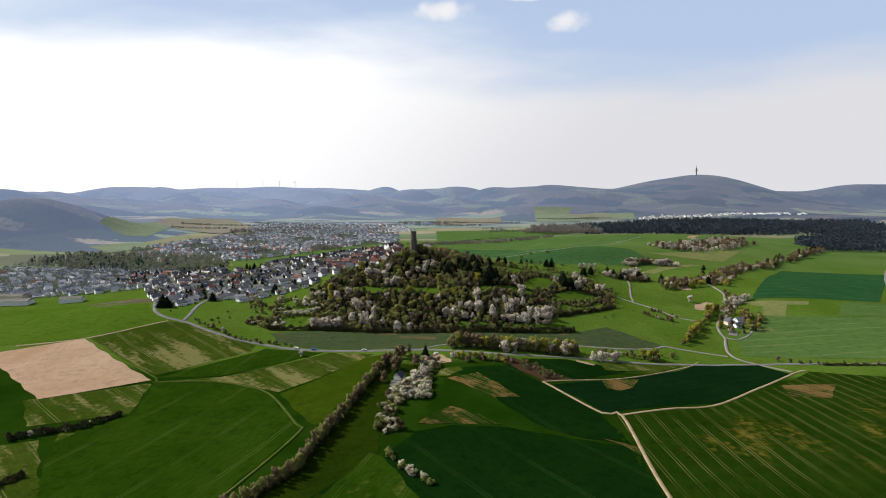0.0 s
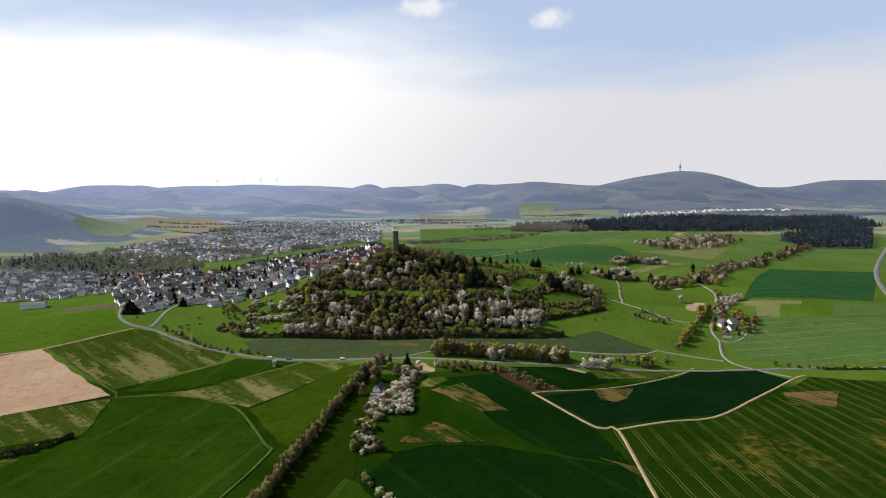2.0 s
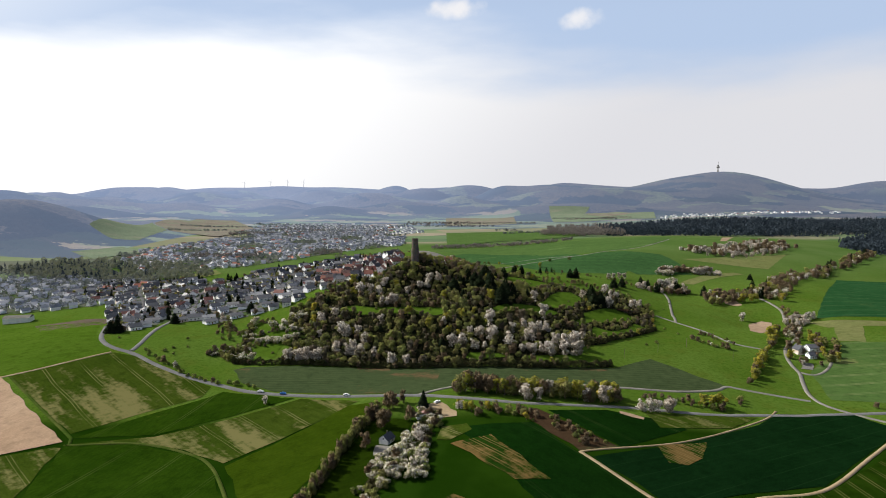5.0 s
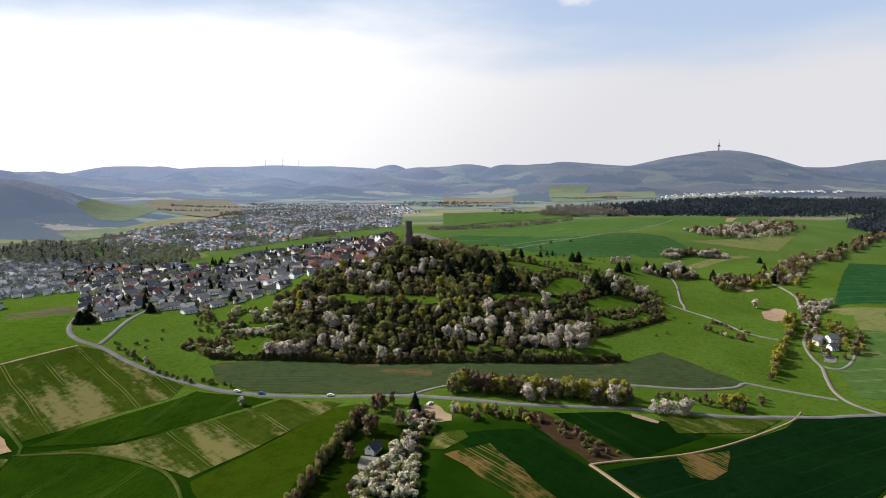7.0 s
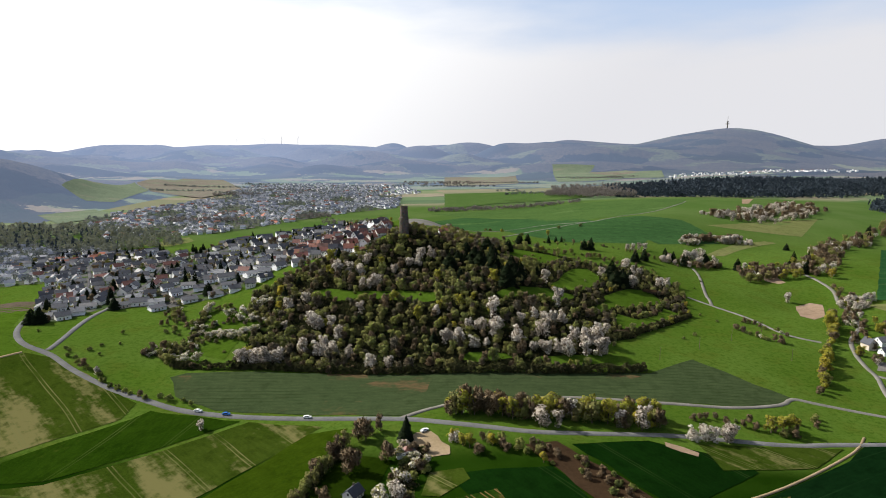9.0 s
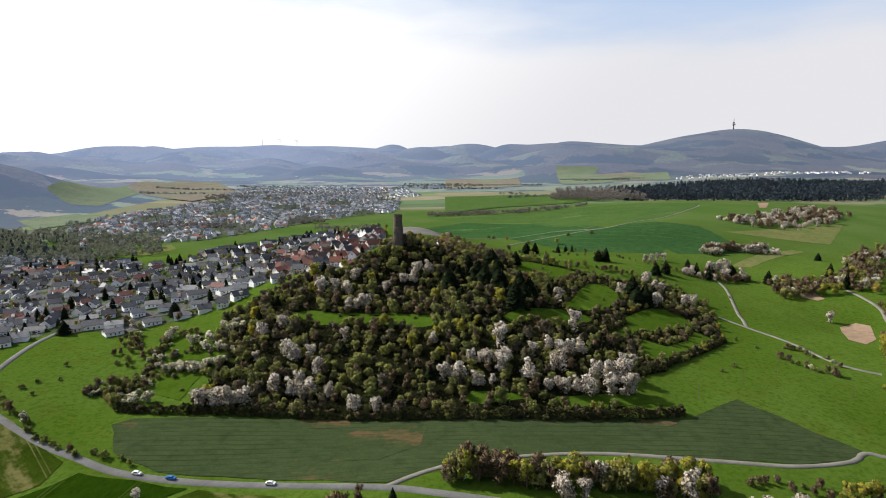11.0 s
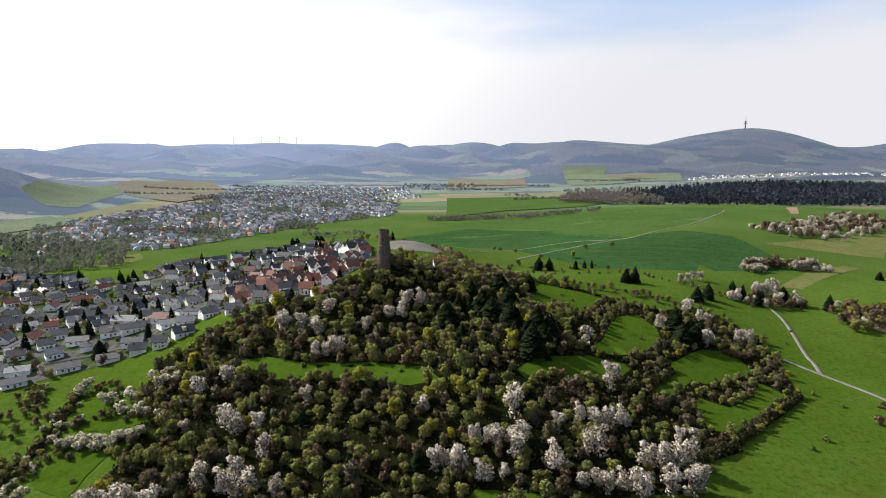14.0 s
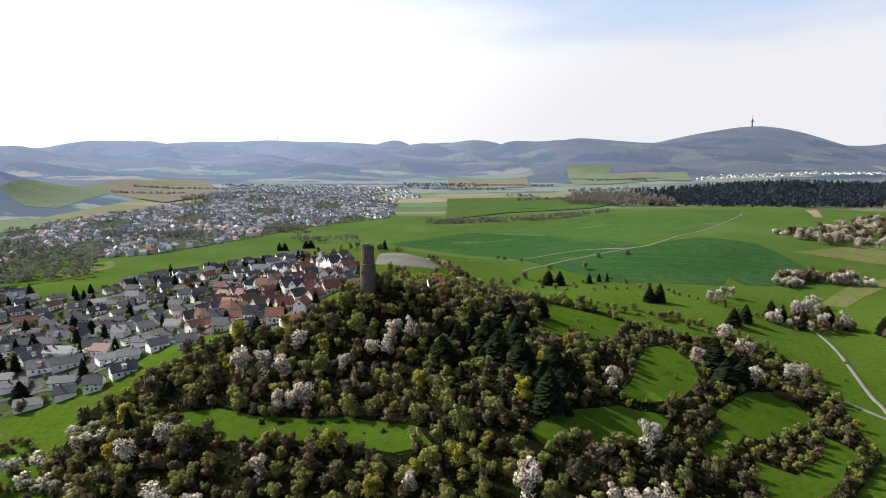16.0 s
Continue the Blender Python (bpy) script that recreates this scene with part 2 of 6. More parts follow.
def ground_material():
    """Meadow near by; in the distance a patchwork of fields, and spring woods on the rises, both paled in colour for
    haze.
    """
    m = Nodes("meadow_ground")
    g = m.mix(m.ramp(m.noise(0.012, 5), 0.35, 0.65), (0.049, 0.088, 0.0105), (0.066, 0.110, 0.017))
    g = m.mix(m.ramp(m.noise(0.06, 5, 0.65), 0.48, 0.66, 0.0, 0.7), g, (0.060, 0.084, 0.012))
    g = m.mix(m.ramp(m.noise(0.35, 6, 0.75), 0.42, 0.66, 0.0, 0.55), g, (0.016, 0.044, 0.003))
    xyz = m.n.new("ShaderNodeSeparateXYZ")
    m.l.new(m.at, xyz.inputs[0])
    # farther meadow is paled by distance in the colour, imitating haze
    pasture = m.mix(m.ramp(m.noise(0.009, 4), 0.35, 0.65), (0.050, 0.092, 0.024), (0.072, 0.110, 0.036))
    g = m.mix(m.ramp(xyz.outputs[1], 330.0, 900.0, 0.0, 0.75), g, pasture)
    # foreground darkened in the colour, as backlit grass looks from steeply above
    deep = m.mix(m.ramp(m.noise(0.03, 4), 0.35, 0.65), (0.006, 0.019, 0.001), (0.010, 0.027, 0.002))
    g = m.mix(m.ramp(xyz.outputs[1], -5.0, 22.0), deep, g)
    cells = m.n.new("ShaderNodeTexVoronoi")
    cells.inputs["Scale"].default_value = 0.0075
    skew = m.n.new("ShaderNodeMapping")
    skew.inputs["Scale"].default_value = (0.55, 1.3, 0.0)
    skew.inputs["Rotation"].default_value = (0, 0, radians(14))
    m.l.new(m.at, skew.inputs[0])
    m.l.new(skew.outputs[0], cells.inputs["Vector"])
    one = m.n.new("ShaderNodeSeparateColor")
    m.l.new(cells.outputs["Color"], one.inputs[0])
    # patchwork tones are made paler and bluer to carry haze
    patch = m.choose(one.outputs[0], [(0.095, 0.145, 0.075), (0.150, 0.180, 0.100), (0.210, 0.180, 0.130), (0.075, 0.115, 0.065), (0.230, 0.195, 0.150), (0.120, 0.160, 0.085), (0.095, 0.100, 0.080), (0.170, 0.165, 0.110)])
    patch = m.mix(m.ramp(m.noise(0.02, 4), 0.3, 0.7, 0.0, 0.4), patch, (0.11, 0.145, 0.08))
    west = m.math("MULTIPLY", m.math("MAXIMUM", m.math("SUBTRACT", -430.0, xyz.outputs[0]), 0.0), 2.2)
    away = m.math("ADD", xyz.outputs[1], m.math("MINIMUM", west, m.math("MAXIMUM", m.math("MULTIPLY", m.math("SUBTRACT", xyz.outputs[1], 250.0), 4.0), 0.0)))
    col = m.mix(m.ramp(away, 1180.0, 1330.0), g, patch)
    # wood tones greyed for the haze in front of them
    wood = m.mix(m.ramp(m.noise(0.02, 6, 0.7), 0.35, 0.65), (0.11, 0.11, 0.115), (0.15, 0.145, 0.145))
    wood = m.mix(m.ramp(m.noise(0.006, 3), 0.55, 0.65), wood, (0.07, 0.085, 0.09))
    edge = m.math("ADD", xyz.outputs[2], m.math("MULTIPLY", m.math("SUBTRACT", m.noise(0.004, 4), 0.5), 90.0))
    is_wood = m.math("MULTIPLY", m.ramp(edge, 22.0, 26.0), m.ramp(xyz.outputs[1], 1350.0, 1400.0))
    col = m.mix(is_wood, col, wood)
    m.bump(m.noise(0.8, 5, 0.7), 0.5, 0.4)
    return m.done(col)


def hills_material():
    """The far hills: a patchwork of woods and clearings, with blue haze painted into their colour and glow."""
    m = Nodes("far_hills")
    grain = m.noise(0.07, 7, 0.8)
    drift = m.noise(0.012, 5, 0.7, None, 0.0, 5.0)
    warp = m.n.new("ShaderNodeVectorMath")
    warp.operation = "ADD"
    push = m.n.new("ShaderNodeCombineXYZ")
    m.l.new(m.math("MULTIPLY", drift, 190.0), push.inputs[0])
    m.l.new(m.math("MULTIPLY", m.noise(0.012, 5, 0.7, None, 0.0, 90.0), 190.0), push.inputs[1])
    m.l.new(m.at, warp.inputs[0])
    m.l.new(push.outputs[0], warp.inputs[1])
    cells = m.n.new("ShaderNodeTexVoronoi")
    cells.inputs["Scale"].default_value = 0.0105
    skew = m.n.new("ShaderNodeMapping")
    skew.inputs["Scale"].default_value = (0.55, 1.25, 0.0)
    m.l.new(warp.outputs[0], skew.inputs[0])
    m.l.new(skew.outputs[0], cells.inputs["Vector"])
    one = m.n.new("ShaderNodeSeparateColor")
    m.l.new(cells.outputs["Color"], one.inputs[0])
    wood = m.choose(one.outputs[0], [(0.078, 0.068, 0.060), (0.060, 0.056, 0.054), (0.092, 0.078, 0.064), (0.014, 0.024, 0.032), (0.070, 0.064, 0.058), (0.084, 0.072, 0.060), (0.022, 0.034, 0.040), (0.110, 0.120, 0.070), (0.066, 0.060, 0.056)])
    wood = m.mix(m.ramp(grain, 0.42, 0.66, 0.0, 0.75), wood, (0.018, 0.024, 0.034))
    open_land = m.choose(one.outputs[1], [(0.115, 0.150, 0.065), (0.160, 0.165, 0.090), (0.205, 0.165, 0.110), (0.095, 0.130, 0.055), (0.045, 0.055, 0.045), (0.130, 0.155, 0.070)])
    open_land = m.mix(m.ramp(grain, 0.35, 0.75, 0.0, 0.4), open_land, (0.055, 0.068, 0.062))
    xyz = m.n.new("ShaderNodeSeparateXYZ")
    m.l.new(m.at, xyz.inputs[0])
    edge = m.math("ADD", xyz.outputs[2], m.math("MULTIPLY", m.math("SUBTRACT", m.noise(0.0035, 5), 0.5), 100.0))
    col = m.mix(m.ramp(edge, 10.0, 13.0), open_land, wood)
    # blocks of dark spruce on the lower slopes
    block = m.n.new("ShaderNodeTexVoronoi")
    block.inputs["Scale"].default_value = 0.0042
    tilt = m.n.new("ShaderNodeMapping")
    tilt.inputs["Scale"].default_value = (0.6, 1.5, 0.0)
    m.l.new(warp.outputs[0], tilt.inputs[0])
    m.l.new(tilt.outputs[0], block.inputs["Vector"])
    pick = m.n.new("ShaderNodeSeparateColor")
    m.l.new(block.outputs["Color"], pick.inputs[0])
    spruce = m.math("MULTIPLY", m.math("GREATER_THAN", pick.outputs[0], 0.70), m.ramp(xyz.outputs[2], 120.0, 60.0))
    col = m.mix(m.math("MULTIPLY", spruce, 0.85), col, (0.010, 0.017, 0.022))
    # haze grows with distance, put into base colour and emission
    haze_depth = m.ramp(xyz.outputs[1], 800.0, 4300.0)
    col = m.mix(m.math("MULTIPLY", haze_depth, 0.45), col, (0.055, 0.068, 0.095))
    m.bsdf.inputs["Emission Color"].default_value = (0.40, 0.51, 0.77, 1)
    # the painted haze glows stronger on the sun's side
    haze_sunward = m.ramp(xyz.outputs[0], 1500.0, -1500.0, 0.52, 1.25)
    m.l.new(m.math("MULTIPLY", m.math("ADD", m.math("MULTIPLY", haze_depth, 0.17), 0.145), haze_sunward), m.bsdf.inputs["Emission Strength"])
    m.bump(m.noise(0.05, 6, 0.7), 0.8, 10.0)
    return m.done(col)


M = {
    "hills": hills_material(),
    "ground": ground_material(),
    "plough": crop("ploughed_soil", (0.34, 0.235, 0.155), (0.42, 0.30, 0.205), (0.24, 0.155, 0.10), 0.54, 80, 0.8, 9.0, (0.27, 0.18, 0.12), 0.02, False, depth=0.72),
    "green": crop("young_wheat", (0.018, 0.048, 0.003), (0.030, 0.068, 0.005), (0.066, 0.078, 0.014), 0.60, 76, 0.3, 34.0, (0.040, 0.058, 0.014), streak=5.0),
    "green_worn": crop("worn_wheat", (0.042, 0.076, 0.008), (0.064, 0.100, 0.013), (0.125, 0.115, 0.045), 0.50, -44, 0.3, 24.0, (0.105, 0.105, 0.040), patchy=0.045, streak=6.0, depth=0.45),
    "lush": crop("lush_meadow", (0.074, 0.144, 0.013), (0.094, 0.168, 0.019), None, 0.7, 40, 0.3, depth=0.5),
    "dark": crop("dark_crop", (0.0045, 0.021, 0.003), (0.007, 0.030, 0.004), (0.03, 0.042, 0.008), 0.74, 122, 0.3, 42.0, (0.016, 0.03, 0.008)),
    "dark_rows": crop("dark_crop_in_rows", (0.004, 0.019, 0.005), (0.006, 0.026, 0.007), (0.12, 0.09, 0.03), 0.66, 30, 0.3, 13.0, (0.006, 0.02, 0.006), 0.02, False),
    "striped": crop("striped_wheat", (0.013, 0.036, 0.002), (0.022, 0.050, 0.004), (0.10, 0.080, 0.014), 0.57, 92, 0.3, 12.0, (0.085, 0.085, 0.028)),
    "stubble": crop("dry_stubble", (0.012, 0.038, 0.004), (0.022, 0.055, 0.006), (0.105, 0.066, 0.024), 0.45, -54, 0.5, 6.0, (0.14, 0.095, 0.04), patchy=0.05),
    "scrub": crop("brown_scrub", (0.055, 0.034, 0.020), (0.080, 0.050, 0.028), (0.05, 0.06, 0.025), 0.55, 0, 0.4),
    "rye": crop("bluish_rye", (0.054, 0.080, 0.033), (0.066, 0.093, 0.039), (0.11, 0.072, 0.034), 0.60, 3, 0.3, 4.2, (0.018, 0.030, 0.011), pair=False, depth=0.58),
    # pasture with haze painted in as a paler, greyer green
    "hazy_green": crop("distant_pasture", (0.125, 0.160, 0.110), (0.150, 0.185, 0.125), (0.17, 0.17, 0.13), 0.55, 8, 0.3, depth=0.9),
    "pale": crop("pale_green_field", (0.062, 0.115, 0.030), (0.075, 0.132, 0.036), (0.13, 0.14, 0.05), 0.62, 8, 0.3, 18.0, (0.14, 0.16, 0.07), depth=0.72),
    "mid": crop("blue_green_field", (0.016, 0.062, 0.020), (0.024, 0.078, 0.026), (0.08, 0.10, 0.035), 0.64, 5, 0.3, 18.0, (0.06, 0.10, 0.04), depth=0.72),
    "tan": crop("dry_grass_field", (0.13, 0.15, 0.05), (0.17, 0.175, 0.07), (0.08, 0.13, 0.035), 0.58, 5, 0.3, depth=0.72),
    # stubble with haze painted in as a paler, greyer tan
    "hazy_tan": crop("far_stubble", (0.165, 0.148, 0.122), (0.195, 0.175, 0.145), (0.15, 0.175, 0.12), 0.48, 10, 0.3, depth=0.85),
    "sand": crop("sandy_ground", (0.30, 0.21, 0.145), (0.37, 0.27, 0.19), (0.20, 0.15, 0.10), 0.5, 10, 0.3, depth=0.72),
    "far_green": crop("plateau_wheat", (0.056, 0.108, 0.030), (0.074, 0.130, 0.036), (0.095, 0.14, 0.05), 0.62, 10, 0.2, depth=0.72),
    "far_deep": crop("deep_plateau_wheat", (0.032, 0.080, 0.026), (0.042, 0.098, 0.032), (0.08, 0.13, 0.04), 0.60, -8, 0.2, 20.0, (0.05, 0.10, 0.03), depth=0.72),
    "gravel": plain("pale_gravel", (0.135, 0.128, 0.118), (0.18, 0.17, 0.158), 0.05),
    "asphalt": plain("worn_asphalt", (0.115, 0.115, 0.116), (0.155, 0.155, 0.152), 0.08),
    "path": plain("grey_lane", (0.145, 0.138, 0.122), (0.19, 0.18, 0.158), 0.1),
    "dirt": plain("light_dirt", (0.22, 0.168, 0.10), (0.29, 0.225, 0.145), 0.1),
    "street": plain("village_asphalt", (0.075, 0.075, 0.08), (0.11, 0.11, 0.112), 0.08),
    # near grass, darkened in its colour for the steep backlit view
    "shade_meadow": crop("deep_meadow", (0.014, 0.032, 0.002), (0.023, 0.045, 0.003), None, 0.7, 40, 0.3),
    "soil": crop("dark_soil", (0.085, 0.068, 0.052), (0.11, 0.088, 0.066), None, 0.7, 20, 0.4, depth=0.8),
    "rye_worn": crop("rust_patches_in_rye", (0.054, 0.080, 0.033), (0.066, 0.093, 0.039), (0.10, 0.064, 0.034), 0.49, 3, 0.3, 4.2, (0.030, 0.030, 0.014), pair=False, depth=0.58, patchy=0.04),
    # darker copy of the lush meadow; the backlit near view is in its colour
    "near_meadow": crop("trackside_meadow", (0.036, 0.070, 0.004), (0.052, 0.090, 0.006), None, 0.7, 40, 0.3),
    "grass_track": plain("worn_grass_track", (0.030, 0.055, 0.008), (0.066, 0.076, 0.020), 0.08),
    "bark": plain("bark", (0.10, 0.075, 0.055), (0.15, 0.12, 0.09), 1.0),
    "blossom": leafy("white_blossom", [(0.60, 0.54, 0.47), (0.50, 0.44, 0.38), (0.68, 0.63, 0.56), (0.42, 0.34, 0.28), (0.62, 0.57, 0.49)], 0.3),
    "olive": leafy("budding_leaves", [(0.180, 0.205, 0.060), (0.145, 0.165, 0.052), (0.215, 0.240, 0.062), (0.090, 0.120, 0.042), (0.190, 0.160, 0.070)], 0.25),
    "twigs": leafy("bare_twigs", [(0.135, 0.124, 0.082), (0.112, 0.108, 0.078), (0.185, 0.128, 0.076), (0.120, 0.124, 0.062), (0.105, 0.098, 0.080)], 0.15),
    "bright": leafy("fresh_leaves", [(0.300, 0.300, 0.045), (0.230, 0.250, 0.045), (0.370, 0.300, 0.040), (0.200, 0.220, 0.040)], 0.4),
    "needles": leafy("dark_needles", [(0.016, 0.024, 0.012), (0.021, 0.030, 0.014), (0.013, 0.019, 0.010)], 0.05),
    "hedge": leafy("hedge_leaves", [(0.056, 0.060, 0.022), (0.044, 0.042, 0.020)], 0.05),
    # brown undergrowth, its colour darkened to deepen shade between trees
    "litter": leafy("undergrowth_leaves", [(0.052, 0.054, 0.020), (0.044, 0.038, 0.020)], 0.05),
    # litter floor, with the shade of the trees painted in as near-black
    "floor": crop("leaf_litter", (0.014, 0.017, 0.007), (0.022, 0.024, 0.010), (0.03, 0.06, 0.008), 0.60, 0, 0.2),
    "wall": choice("house_plaster", [(0.82, 0.82, 0.82), (0.78, 0.77, 0.73), (0.84, 0.84, 0.85), (0.74, 0.71, 0.65), (0.82, 0.81, 0.77), (0.84, 0.84, 0.86), (0.58, 0.49, 0.41)], 0.85),
    # tile greys carry a painted blue lift for haze and skylight
    "roof": choice("roof_tiles", [(0.062, 0.066, 0.082), (0.105, 0.108, 0.120), (0.040, 0.043, 0.056), (0.145, 0.145, 0.152), (0.078, 0.082, 0.098), (0.19, 0.075, 0.058), (0.050, 0.054, 0.070), (0.125, 0.128, 0.142), (0.24, 0.245, 0.26)], 0.55, 0.4, 1.6, 0.22),
    "roof_red": choice("red_roof_tiles", [(0.22, 0.085, 0.058), (0.16, 0.075, 0.058), (0.12, 0.075, 0.064), (0.30, 0.11, 0.07)], 0.55, 0.4, 1.6, 0.4),
    "frame": plain("white_frame", (0.72, 0.72, 0.70), (0.78, 0.78, 0.76), 0.5, 0.5),
    "door": choice("painted_door", [(0.12, 0.07, 0.04), (0.20, 0.13, 0.08), (0.30, 0.30, 0.30)], 0.5),
    "stone": None, "glass": None,
}


def stone_material():
    m = Nodes("weathered_basalt", 0.95)
    bl = m.n.new("ShaderNodeTexVoronoi")
    bl.inputs["Scale"].default_value = 1.1
    m.l.new(m.at, bl.inputs["Vector"])
    col = m.mix(m.ramp(m.noise(0.25, 5), 0.3, 0.7), (0.080, 0.066, 0.054), (0.125, 0.104, 0.088))
    col = m.mix(0.35, col, m.mix(0.8, (0.2, 0.17, 0.14), bl.outputs["Color"], "MULTIPLY"))
    col = m.mix(m.ramp(m.noise(0.5, 4, 0.6, (1, 1, 0.2), 0, 2), 0.5, 0.75, 0, 0.5), col, (0.08, 0.075, 0.06))
    m.bump(bl.outputs["Distance"], 0.8, 0.3)
    return m.done(col)


def glass_material():
    m = Nodes("window_glass", 0.08)
    m.bsdf.inputs["Specular IOR Level"].default_value = 0.6
    return m.done(m.mix(m.random(), (0.02, 0.025, 0.03), (0.06, 0.065, 0.07)))


M["stone"], M["glass"] = stone_material(), glass_material()


# ---------------------------------------------------------------- the lie of the land
NEAR_RISES = [
    (-60, 410, 95, 95, 49.4), (-95, 290, 85, 85, 30.3), (-50, 210, 75, 60, 18.5), (50, 300, 80, 80, 33.9),
    (-210, 290, 100, 90, 18.1), (140, 420, 110, 90, 30.4), (-100, 560, 140, 120, 43.3), (-200, -80, 170, 130, -2.6),
    (290, 60, 140, 120, -8.0), (100, -130, 120, 100, -0.2), (-340, 160, 140, 110, 16.2), (-480, 560, 220, 220, -2.3),
    (350, 300, 160, 140, 4.7), (500, 1000, 330, 300, 29.8), (-400, 1050, 350, 350, -1.1),
]
OUTER_RISES = [
    (200, 620, 180, 140, 24.9), (850, 1650, 520, 420, 24), (620, -100, 250, 250, -5.0), (-550, -100, 250, 250, -1.9),
    (40, -40, 80, 70, 8.8), (-160, 130, 110, 90, 8.2), (120, 160, 110, 80, 9.9), (-300, 420, 140, 120, 30.5),
    (300, 740, 180, 150, 15.7), (440, 430, 150, 130, 15.4), (-10, 45, 90, 50, 7.4), (15, 150, 60, 45, 5.1),
    (500, 250, 130, 110, 0.9), (-40, 480, 80, 60, -8.1),
]
# the cone below the tower, the shoulders of the hill and the dip in the village
HILL_SHAPE = [
    (-50, 308, 34, 34, 16.1), (0, 330, 60, 60, 10.5), (60, 290, 60, 60, -6.5), (30, 230, 55, 55, 15.6), (5, 170, 50, 50, 5.9), (75, 190, 50, 50, 4.9),
    (135, 290, 55, 55, 6.9), (165, 300, 45, 45, 3.1), (-215, 250, 55, 55, -5.8), (-300, 400, 75, 75, -16.0), (-236, 520, 90, 90, 4.2),
    (-390, 560, 120, 120, 6.8), (150, 430, 60, 60, -4.0), (290, 430, 60, 60, -6.0), (328, 300, 50, 50, -11.0), (-40, 250, 50, 50, -4.2),
    (-160, 210, 45, 45, 3.7), (640, 730, 160, 160, 4.0), (-560, 480, 110, 110, -3.5), (-190, 130, 40, 40, -4.0), (-20, 405, 40, 40, 2.4), (-38, 452, 38, 38, 8.5),
]
FAR_HILLS = [
    (1680, 3690, 222, 680, 520), (1250, 3250, 38, 600, 420), (-1175, 1280, 92, 180, 300), (-1650, 1400, 100, 400, 380), (-2300, 2700, 60, 700, 600),
    (-1500, 3300, 26, 700, 480), (-600, 3500, 28, 620, 420), (250, 3600, 30, 520, 400), (-2700, 3600, 40, 900, 450),
    (650, 3350, 55, 420, 330), (1500, 2300, 28, 420, 300), (900, 2900, 16, 700, 400), (2300, 1900, 40, 600, 500),
]
# the last ridges before the sky: place along them, height, breadth
RIDGES = [
    (-3600, 39, 330), (-3000, 54, 330), (-2500, 71, 330), (-2050, 88, 330), (-1650, 87, 330), (-1250, 111, 330), (-900, 86, 230), (-600, 87, 230),
    (-300, 82, 230), (0, 106, 230), (300, 74, 230), (600, 91, 230), (850, 70, 230), (2500, 90, 330), (3100, 160, 400), (3700, 150, 400),
]


FOLDS = []          # rows of smaller wooded hills, one behind the other
for row, (fy, top) in enumerate([(1950, 22), (2350, 40), (2750, 52), (3150, 64), (3550, 78), (3880, 88)]):
    fold_rng = np.random.RandomState(40 + row)
    fx = -2900.0
    while fx < 900 - 0.35 * max(0, 2800 - fy):
        FOLDS.append((fx, fy + fold_rng.uniform(-110, 110), top * fold_rng.uniform(0.45, 1.05), fold_rng.uniform(130, 300), fold_rng.uniform(80, 150)))
        fx += fold_rng.uniform(190, 420)
FOLDS = [q for q in FOLDS if not (q[1] < 2500 and q[0] > -900)]


def land(x, y):
    """The height of the ground."""
    x, y = np.asarray(x, float), np.asarray(y, float)
    z = np.full(np.broadcast(x, y).shape, -10.0)
    for cx, cy, rx, ry, h in NEAR_RISES + OUTER_RISES + HILL_SHAPE:
        z = z + h * np.exp(-(((x - cx) / rx) ** 2) - ((y - cy) / ry) ** 2)
    for cx, cy, h, rx, ry in FAR_HILLS:
        z = z + h * np.exp(-(((x - cx) / rx) ** 2) - ((y - cy) / ry) ** 2)
    for cx, h, rx in RIDGES:
        z = z + h * np.exp(-(((x - cx) / rx) ** 2) - ((y - 4250) / 200) ** 2)
    if y.size and y.max() > 1500:
        for cx, cy, h, rx, ry in FOLDS:
            z = z + h * np.exp(-(((x - cx) / rx) ** 2) - ((y - cy) / ry) ** 2)
    far = np.clip((y - 1500) / 1500, 0, 1)
    z = z + far * (7 * np.sin(x / 190 + 1.3) * np.sin(y / 230 + 0.4) + 4 * np.sin(x / 83 + y / 120))
    return z


def mesh_of(name, verts, faces, mats, index=None, smooth=False):
    """A mesh from points and faces; arrays go in at once."""
    me = bpy.data.meshes.new(name)
    if isinstance(faces, np.ndarray):
        k = faces.shape[1]
        me.vertices.add(len(verts))
        me.vertices.foreach_set("co", np.asarray(verts, np.float32).ravel())
        me.loops.add(faces.size)
        me.loops.foreach_set("vertex_index", faces.ravel().astype(np.int32))
        me.polygons.add(len(faces))
        me.polygons.foreach_set("loop_start", np.arange(0, faces.size, k, dtype=np.int32))
        me.update(calc_edges=True)
    else:
        me.from_pydata([tuple(map(float, v)) for v in verts], [], [tuple(map(int, f)) for f in faces])
    for m in mats if isinstance(mats, (list, tuple)) else [mats]:
        me.materials.append(m)
    if index is not None:
        me.polygons.foreach_set("material_index", np.asarray(index, np.int32))
    me.polygons.foreach_set("use_smooth", np.full(len(me.polygons), smooth))
    me.update()
    return me


def part(name, data, parent, label=""):
    ob = new(name, data)
    ob.parent = parent
    return tagged(ob, label)


def thing(name, label, category, group="", m=None, data=None):
    ob = new(name, data)
    ob.matrix_basis = m or Matrix()
    return tagged(ob, label, category, group)


def axis_steps(lo, hi, core_lo, core_hi, step, grow):
    a = list(np.arange(core_lo, core_hi + step / 2, step))
    s = step
    while a[-1] < hi:
        s *= grow
        a.append(a[-1] + min(s, 48))
    s = step
    while a[0] > lo:
        s *= grow
        a.insert(0, a[0] - min(s, 48))
    return np.array(a)


